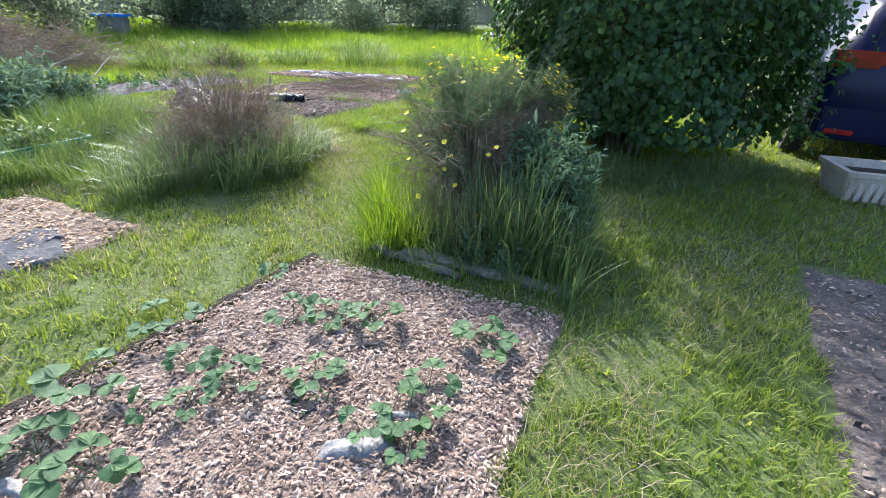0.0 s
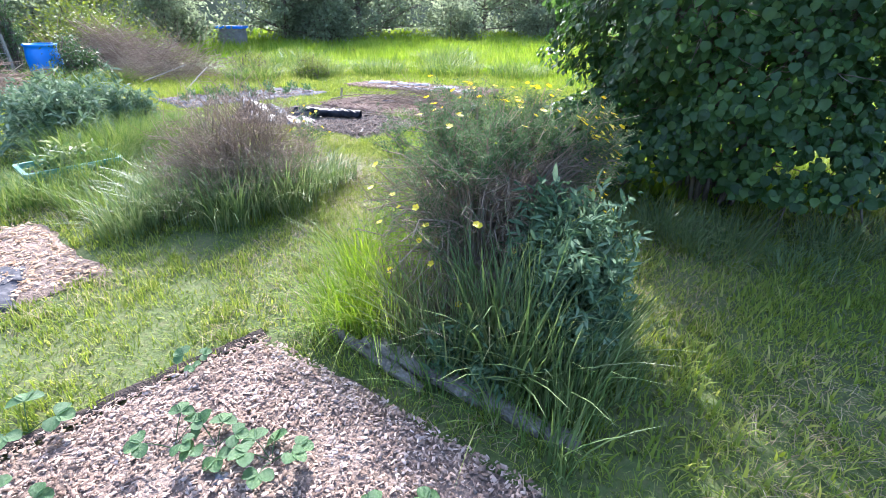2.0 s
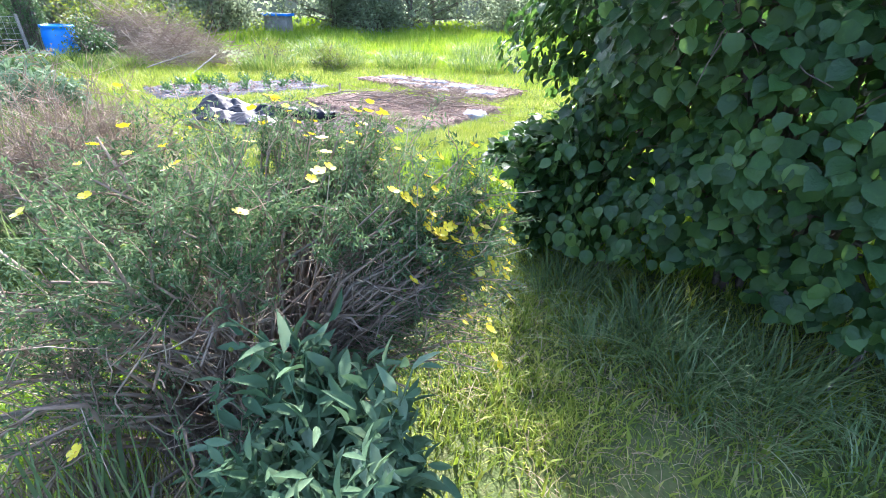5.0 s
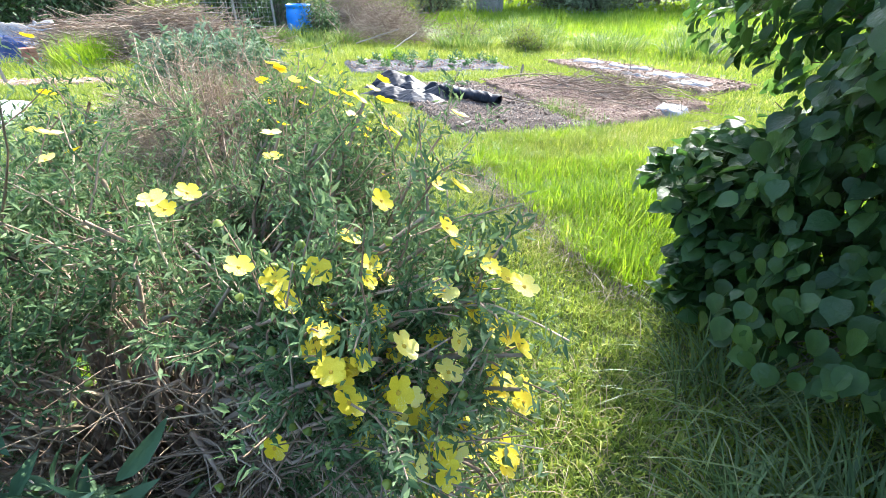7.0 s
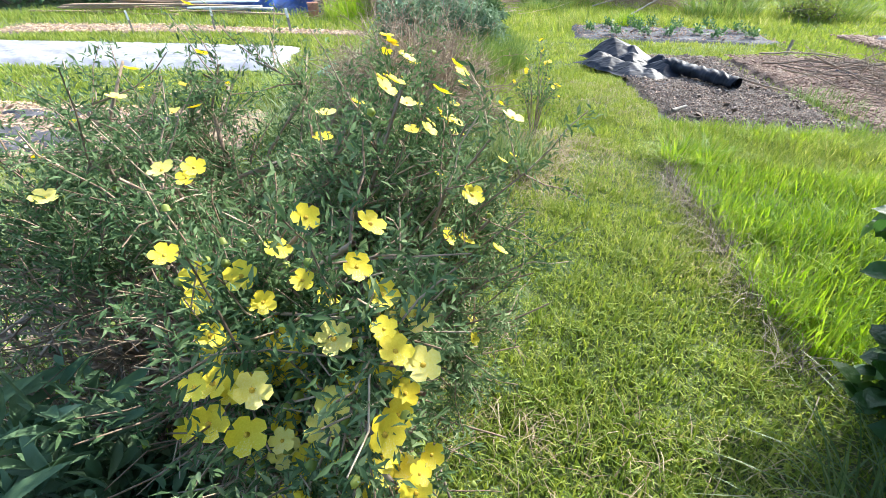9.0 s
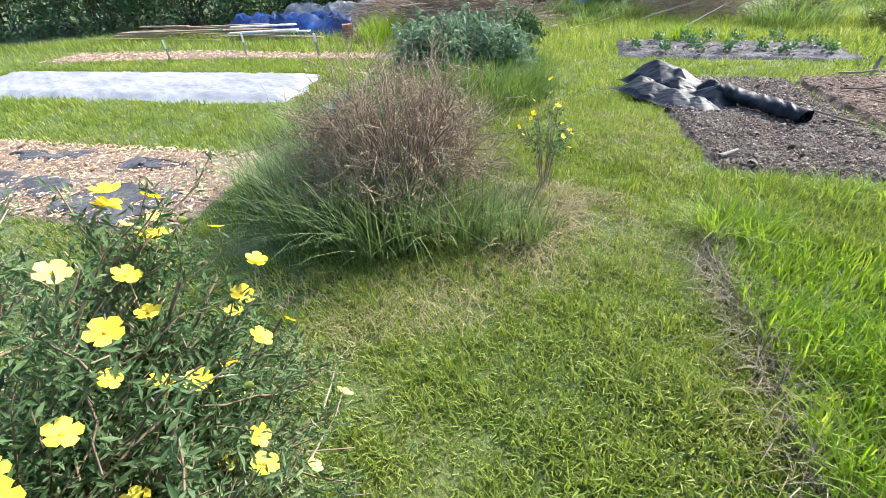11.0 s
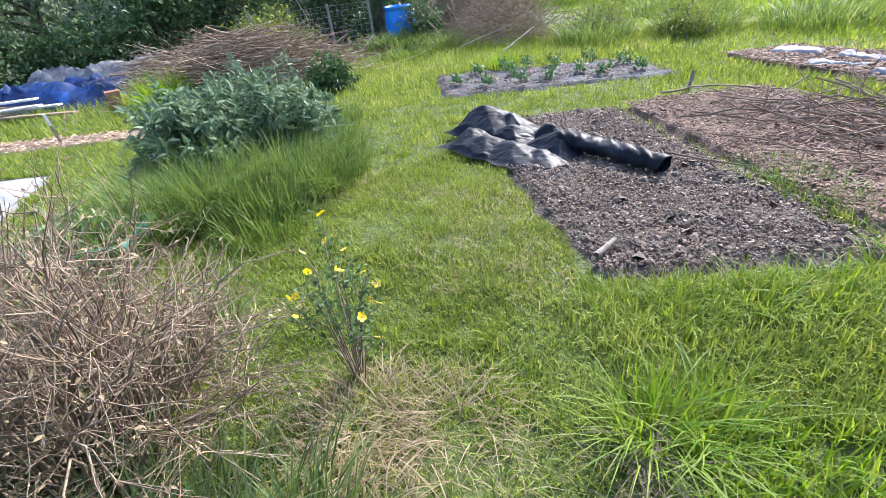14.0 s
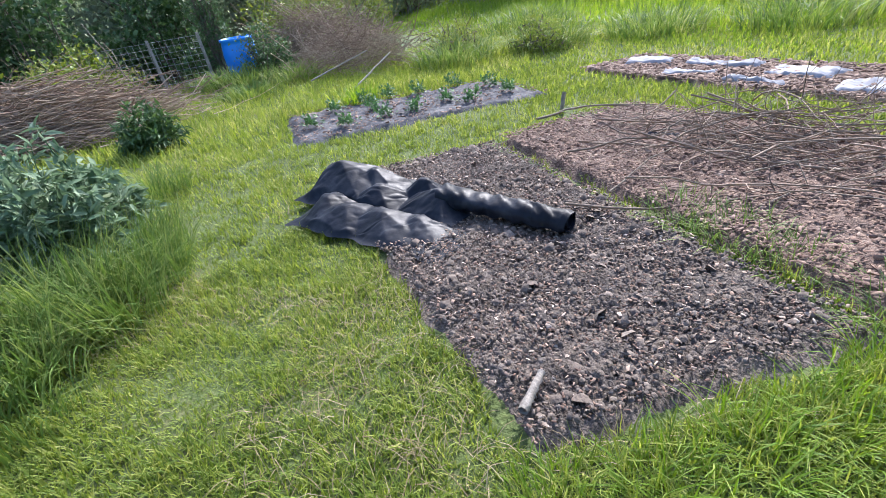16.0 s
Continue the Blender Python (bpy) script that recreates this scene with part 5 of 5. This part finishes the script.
stick("pole", "long bare pole leaning on the brush pile", [(-8.9, 7.6, -0.15), (-9.6, 7.3, 1.25)], 0.012, 0.006, M_twig, "pole")
stick("pole", "long bare pole leaning on the brush pile", [(-9.2, 7.2, -0.15), (-9.7, 7.0, 0.9)], 0.01, 0.006, M_twig, "pole")
stick("pole", "pale wooden pole lying against dead twigs", [(-7.3, 9.95, -0.2), (-7.6, 11.0, 0.1)], 0.015, 0.012, M_greywood, "pole", 0.004)
stick("pole", "pale wooden pole lying against dead twigs", [(-8.3, 9.8, -0.1), (-8.1, 10.9, 0.15)], 0.013, 0.01, M_greywood, "pole", 0.004)


def timber():
    base = np.array([-10.9, 1.6])
    for i in range(22):
        white = i in (3, 9, 14)
        L = rng.uniform(1.4, 3.2) if not white else 1.6
        u = rng.uniform(-3.2, 1.2) if not white else rng.uniform(0.6, 1.2)
        off = rng.uniform(-0.6, 0.5)
        c = base + D * u + NV * off
        ob = thing("plank", c[0], c[1], "white painted board on a timber pile" if white else "weathered brown plank on a timber pile", "plank", "timber pile", z=float(gz(c[0], c[1])) + 0.03 + 0.028 * (i % 8) + (0.06 if white else 0), rz=math.degrees(math.atan2(D[1], D[0])) + rng.normal(0, 6))
        bm = bmesh.new()
        box_bm(bm, 0, 0, 0, L, 0.1 if not white else 0.13, 0.028)
        part("board", bm, M_white if white else M_plank, ob)
    b0 = uv(-2.6, -11.6)
    V, F = patch(quad(b0[0], b0[1], 1.9, 0.75, 63), 50, 26, 0.34, 0.14, edge=0.5, seed=2, ragged=0.1)
    tagged(part("tarpaulin", quick_mesh("tarpaulin", V, F, True), M_tarp), "crumpled blue tarpaulin over a timber heap", "tarpaulin")
    b0 = uv(-2.2, -12.7)
    V, F = patch(quad(b0[0], b0[1], 1.6, 0.6, 63), 40, 26, 0.5, 0.14, edge=0.5, seed=6, ragged=0.1)
    tagged(part("covered_mound", quick_mesh("covered_mound", V, F, True), M_grey_film), "grey sheeted heap behind the timber", "heap")
    ob = thing("brick_stack", -9.75, 4.1, "small stack of red bricks beside the timber", "bricks")
    bm = bmesh.new()
    box_bm(bm, 0, 0, 0, 0.215, 0.1025, 0.065)
    me = bpy.data.meshes.new("brick")
    bm.to_mesh(me)
    bm.free()
    me.materials.append(M_brick)
    for lvl in range(4):
        for k in range(2):
            br = part("brick", me, None, ob)
            br.matrix_basis = pose(0.0 if lvl % 2 else (k - 0.5) * 0.11, (k - 0.5) * 0.11 if lvl % 2 else 0, 0.035 + lvl * 0.068, 0, 0, (0 if lvl % 2 else 90) + rng.normal(0, 3))


timber()


def fence():
    ob = thing("wire_fence", -12.2, 8.2, "low grey wire mesh fence before the hedge", "fence")
    d = np.array([0.55, 0.83])
    for i in range(4):
        p = d * (i - 1.5) * 0.95
        bm = bmesh.new()
        box_bm(bm, p[0], p[1], 0.5, 0.05, 0.05, 1.1)
        part("post", bm, M_greywood, ob)
    t = np.linspace(-1.5, 1.5, 8) * 0.95
    pieces = []
    for z in np.linspace(0.1, 1.0, 9):
        pieces.append(tubes(np.stack([d[0] * t, d[1] * t, np.full(8, z)], 1)[None], np.full((1, 8), 0.004), 3))
    for s in np.linspace(-1.42, 1.42, 24):
        pieces.append(tubes(np.array([[(d[0] * s, d[1] * s, z) for z in np.linspace(0.08, 1.0, 4)]]), np.full((1, 4), 0.004), 3))
    part("mesh", join(*pieces), M_wire, ob, "galvanised wire mesh", "stuff")


fence()


# ---- hedges and trees ----
def shrub(name, x, y, r, h, leaves, size, mat, label, category="bush", template=LEAF_OVAL, stems=40, sink=0.0):
    ob = thing(name, x, y, label, category)
    P = dome_stems(stems, r, h, min(r) * 0.4, 6, 0, 0.08, lo=-0.05)
    part("root_stem", tubes(P, taper(stems, 6, 0.02, 0.006), 4), M_bark, ob)
    Q = side_twigs(P, stems * 12, min(r) * 0.4, 4, 0.25)
    part("foliage", join(leaves_on(Q, int(leaves * 0.75), template, size, size * 1.2, 0.8, 0.0, 0.9), leaves_on(P, int(leaves * 0.25), template, size, size * 1.5, 0.8, 0.3, 0.9)), mat, ob, kind="stuff")
    return ob


shrub("leafy_shrub", -10.55, 10.2, (0.45, 0.45), 1.05, 3000, 0.07, M_dark_leaf, "leafy green shrub growing beside the blue barrel")
shrub("conifer", -12.15, 9.95, (0.34, 0.34), 2.7, 5200, 0.07, M_dark_leaf, "narrow dark green columnar conifer", "conifer", LEAF_TINY, 60)
for x, y, r, h in ((-13.8, 9.6, 1.3, 2.3), (-14.2, 7.2, 1.5, 2.7), (-14.2, 4.6, 1.5, 2.8), (-14.6, 2.0, 1.5, 2.6), (-15.2, -0.6, 1.6, 2.8), (-15.6, -3.4, 1.7, 2.8), (-16.5, -6.5, 1.8, 3.0)):
    shrub("hedge_bush", x, y, (r, r), h, 5200, 0.13, M_dark_leaf, "dense dark green hedge bush", "hedge")
for x, y, r, h in ((-12.9, 12.4, 1.4, 2.1), (-12.6, 7.6, 0.7, 1.0), (-11.7, 6.9, 0.6, 0.8), (-14.0, 14.6, 1.5, 2.3)):
    shrub("lime_shrub", x, y, (r, r), h, 4200, 0.1, M_lime_leaf, "rounded yellow-green leafy shrub")
for x, y, r, h, n in ((-6.0, 13.3, 0.7, 0.5, 500), (-4.6, 14.4, 0.8, 0.5, 500), (-2.6, 14.8, 0.9, 0.55, 520), (-0.6, 14.6, 0.8, 0.5, 480), (-7.0, 11.9, 0.7, 0.55, 500), (-10.2, 9.6, 0.5, 0.5, 500), (-10.8, 9.3, 0.45, 0.5, 420), (-9.6, 10.2, 0.5, 0.45, 400), (-9.3, 9.2, 0.5, 0.3, 400), (-3.4, 17.5, 1.0, 0.7, 500), (-8.0, 15.5, 1.0, 0.6, 500)):
    tussock(x, y, r, h, n, M_soft_grass, "dark green tuft in the rough grass", 0.02, (0.4, 1.5))
for x, y, r, h in ((-7.6, 12.6, 0.7, 0.7), (-5.9, 12.9, 0.5, 0.55)):
    shrub("weed_clump", x, y, (r, r), h, 2200, 0.07, M_lime_leaf, "green clump of leafy weeds in rough grass", "weeds", LEAF_LANCE, 30)


def tree(x, y, h, r, leaves, mat, label):
    ob = thing("tree", x, y, label, "tree")
    k = 8
    t = np.linspace(0, 1, k)
    T = np.stack([0.15 * np.sin(t * 4), 0.12 * np.cos(t * 3), t * h * 0.85], 1)
    part("trunk", tubes(T[None], np.linspace(0.16, 0.03, k)[None], 8), M_bark, ob)
    n = 60
    s = rng.uniform(0.02, 0.92, n)
    a = rng.uniform(0, 2 * np.pi, n)
    L = r * (1.15 - 0.6 * s) * rng.uniform(0.7, 1.1, n)
    tt = np.linspace(0, 1, 6)[None, :, None]
    start = np.stack([np.interp(s, t, T[:, 0]), np.interp(s, t, T[:, 1]), s * h * 0.85], 1)
    d = np.stack([np.cos(a), np.sin(a), rng.uniform(0.0, 0.6, n)], 1)
    P = start[:, None] + d[:, None] * tt * L[:, None, None] + rng.normal(0, 0.08, (n, 6, 3)) * tt
    part("limb_mass", tubes(P, taper(n, 6, 0.05, 0.012), 5), M_bark, ob, kind="stuff")
    Q = side_twigs(P, 900, r * 0.38, 4, 0.1)
    part("crown", leaves_on(Q, leaves, LEAF_OVAL, 0.26, 0.16, 0.8, 0.0, 0.9), mat, ob, "many small green leaves", "stuff")
    return ob


t1 = tree(-15.0, 26.0, 8.5, 3.0, 8000, M_hazed_leaf, "green leafy tree at the far boundary, haze put into its leaf colour")
t2 = tree(-6.0, 37.0, 9.5, 3.4, 8000, M_hazed_leaf, "green leafy tree at the far boundary, haze put into its leaf colour")
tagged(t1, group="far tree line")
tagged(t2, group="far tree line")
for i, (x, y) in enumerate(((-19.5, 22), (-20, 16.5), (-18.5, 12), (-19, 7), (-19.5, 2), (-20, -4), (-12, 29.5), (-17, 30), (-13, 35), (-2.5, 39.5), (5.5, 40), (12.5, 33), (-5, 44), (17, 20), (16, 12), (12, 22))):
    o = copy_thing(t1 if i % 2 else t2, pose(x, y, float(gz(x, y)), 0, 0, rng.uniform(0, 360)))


hb = shrub("boundary_shrub", -12.5, 26.0, (2.4, 2.0), 2.6, 4200, 0.2, M_hazed_leaf, "green shrub below the far tree line, haze put into its leaf colour", "bush")
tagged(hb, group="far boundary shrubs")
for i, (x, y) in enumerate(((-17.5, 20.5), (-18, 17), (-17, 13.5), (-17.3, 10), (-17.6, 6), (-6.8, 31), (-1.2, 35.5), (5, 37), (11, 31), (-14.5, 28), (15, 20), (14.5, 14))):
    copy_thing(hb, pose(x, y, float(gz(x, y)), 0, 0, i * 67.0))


def far_wood():
    """Horizon woodland: plain band past the last trees, haze put in as emitted glow."""
    m = bpy.data.materials.new("woodland_haze_glow")
    m.use_nodes = True
    nt = m.node_tree
    nt.nodes.remove(nt.nodes["Principled BSDF"])
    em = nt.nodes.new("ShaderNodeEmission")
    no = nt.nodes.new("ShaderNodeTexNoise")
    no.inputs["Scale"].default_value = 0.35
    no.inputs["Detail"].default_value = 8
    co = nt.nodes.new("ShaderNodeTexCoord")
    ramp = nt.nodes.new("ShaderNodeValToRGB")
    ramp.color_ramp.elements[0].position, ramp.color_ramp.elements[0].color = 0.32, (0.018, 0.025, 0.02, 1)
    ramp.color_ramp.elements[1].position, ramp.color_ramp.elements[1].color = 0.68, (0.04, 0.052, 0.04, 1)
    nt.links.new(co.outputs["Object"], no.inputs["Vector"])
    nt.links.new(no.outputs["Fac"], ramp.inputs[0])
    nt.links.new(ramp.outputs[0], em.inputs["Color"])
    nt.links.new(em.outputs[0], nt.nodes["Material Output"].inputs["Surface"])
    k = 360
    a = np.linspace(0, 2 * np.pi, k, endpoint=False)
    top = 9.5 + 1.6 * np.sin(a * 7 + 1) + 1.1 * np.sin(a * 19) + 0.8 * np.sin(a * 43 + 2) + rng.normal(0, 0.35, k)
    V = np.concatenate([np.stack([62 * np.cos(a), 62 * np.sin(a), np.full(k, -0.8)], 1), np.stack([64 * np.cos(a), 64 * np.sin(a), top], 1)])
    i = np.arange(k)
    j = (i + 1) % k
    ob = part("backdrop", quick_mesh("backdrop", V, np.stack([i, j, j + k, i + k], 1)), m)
    tagged(ob, "glowing band standing for hazy woodland along the horizon", "backdrop", kind="structure")


far_wood()


def far_shelter():
    ob = thing("shelter", -15.6, 22.4, "low shelter with a bright blue sheet roof", "shed", rz=20)
    bm = bmesh.new()
    box_bm(bm, 0, 0, 0.8, 1.3, 1.0, 0.1)
    part("roof", bm, M_barrel, ob, "bright blue sheet roof")
    bm = bmesh.new()
    box_bm(bm, 0, 0.0, 0.38, 1.1, 0.8, 0.76)
    part("wall", bm, M_greywood, ob)


far_shelter()


# ---- car ----
def car():
    ob = thing("car", 4.68, 5.02, "dark blue parked hatchback with red tail lamps", "car", rz=math.degrees(math.atan2(D[1], D[0])) - 90)
    ob.scale = (1, 1, 1.16)
    # sections along the length: y, half width, sill, waist, roof half width, roof height
    sec = ((0.0, 0.78, 0.42, 0.86, 0.60, 0.90), (0.06, 0.86, 0.30, 0.93, 0.62, 1.02), (0.35, 0.90, 0.22, 0.95, 0.60, 1.38), (0.9, 0.91, 0.2, 0.95, 0.61, 1.47), (2.2, 0.91, 0.2, 0.94, 0.62, 1.49), (2.9, 0.90, 0.2, 0.93, 0.6, 1.3), (3.35, 0.89, 0.2, 0.92, 0.62, 0.98), (4.0, 0.86, 0.22, 0.8, 0.6, 0.86), (4.25, 0.76, 0.3, 0.66, 0.55, 0.72))
    bm = bmesh.new()
    prev = None
    rings = []
    for y, w, s, b, rw, rh in sec:
        pts = [(-w * 0.9, s), (-w, s + 0.15), (-w, b - 0.12), (-w * 0.97, b), (-rw * 1.04, rh - 0.06), (-rw * 0.86, rh), (0, rh + 0.02)]
        pts = pts + [(-x, z) for x, z in reversed(pts[:-1])]
        cur = [bm.verts.new((x, y, z)) for x, z in pts]
        rings.append(cur)
        if prev:
            for i in range(len(cur)):
                j = (i + 1) % len(cur)
                bm.faces.new((prev[i], prev[j], cur[j], cur[i]))
        prev = cur
    bm.faces.new(rings[0][::-1])
    bm.faces.new(rings[-1])
    bmesh.ops.recalc_face_normals(bm, faces=bm.faces)
    bmesh.ops.bevel(bm, geom=bm.edges[:], offset=0.02, segments=2, affect="EDGES")
    for f in bm.faces:
        f.smooth = True
    part("body", bm, M_paint, ob)
    bm = bmesh.new()
    box_bm(bm, 0, -0.03, 0.42, 1.66, 0.14, 0.26, 0, 0.05)
    part("bumper", bm, M_paint, ob)
    bm = bmesh.new()
    vs = [bm.verts.new(v) for v in ((-0.58, 0.06, 1.0), (0.58, 0.06, 1.0), (0.54, 0.32, 1.36), (-0.54, 0.32, 1.36))]
    bm.faces.new(vs)
    bmesh.ops.solidify(bm, geom=bm.faces[:], thickness=0.02)
    part("rear_window", bm, M_glass, ob, "dark tinted rear window")
    for sx in (-1, 1):
        bm = bmesh.new()
        box_bm(bm, sx * 0.66, 0.02, 0.93, 0.42, 0.12, 0.13, 0, 0.03)
        part("tail_lamp", bm, M_lamp_red, ob, "red tail lamp")
        bm = bmesh.new()
        box_bm(bm, sx * 0.6, -0.1, 0.36, 0.24, 0.02, 0.04, 0, 0.008)
        part("reflector", bm, M_lamp_red, ob, "red bumper reflector")
        for y in (0.75, 3.4):
            bm = bmesh.new()
            bmesh.ops.create_cone(bm, cap_ends=True, segments=28, radius1=0.31, radius2=0.31, depth=0.2, matrix=pose(sx * 0.83, y, 0.31, 0, 90, 0))
            bmesh.ops.bevel(bm, geom=bm.edges[:], offset=0.02, segments=1, affect="EDGES")
            w = part("wheel", bm, M_rubber, ob, "black rubber tyre")
            bm = bmesh.new()
            bmesh.ops.create_cone(bm, cap_ends=True, segments=24, radius1=0.2, radius2=0.17, depth=0.03, matrix=pose(sx * 0.94, y, 0.31, 0, 90 * sx, 0))
            part("rim", bm, M_alloy, w, "grey alloy rim")


car()
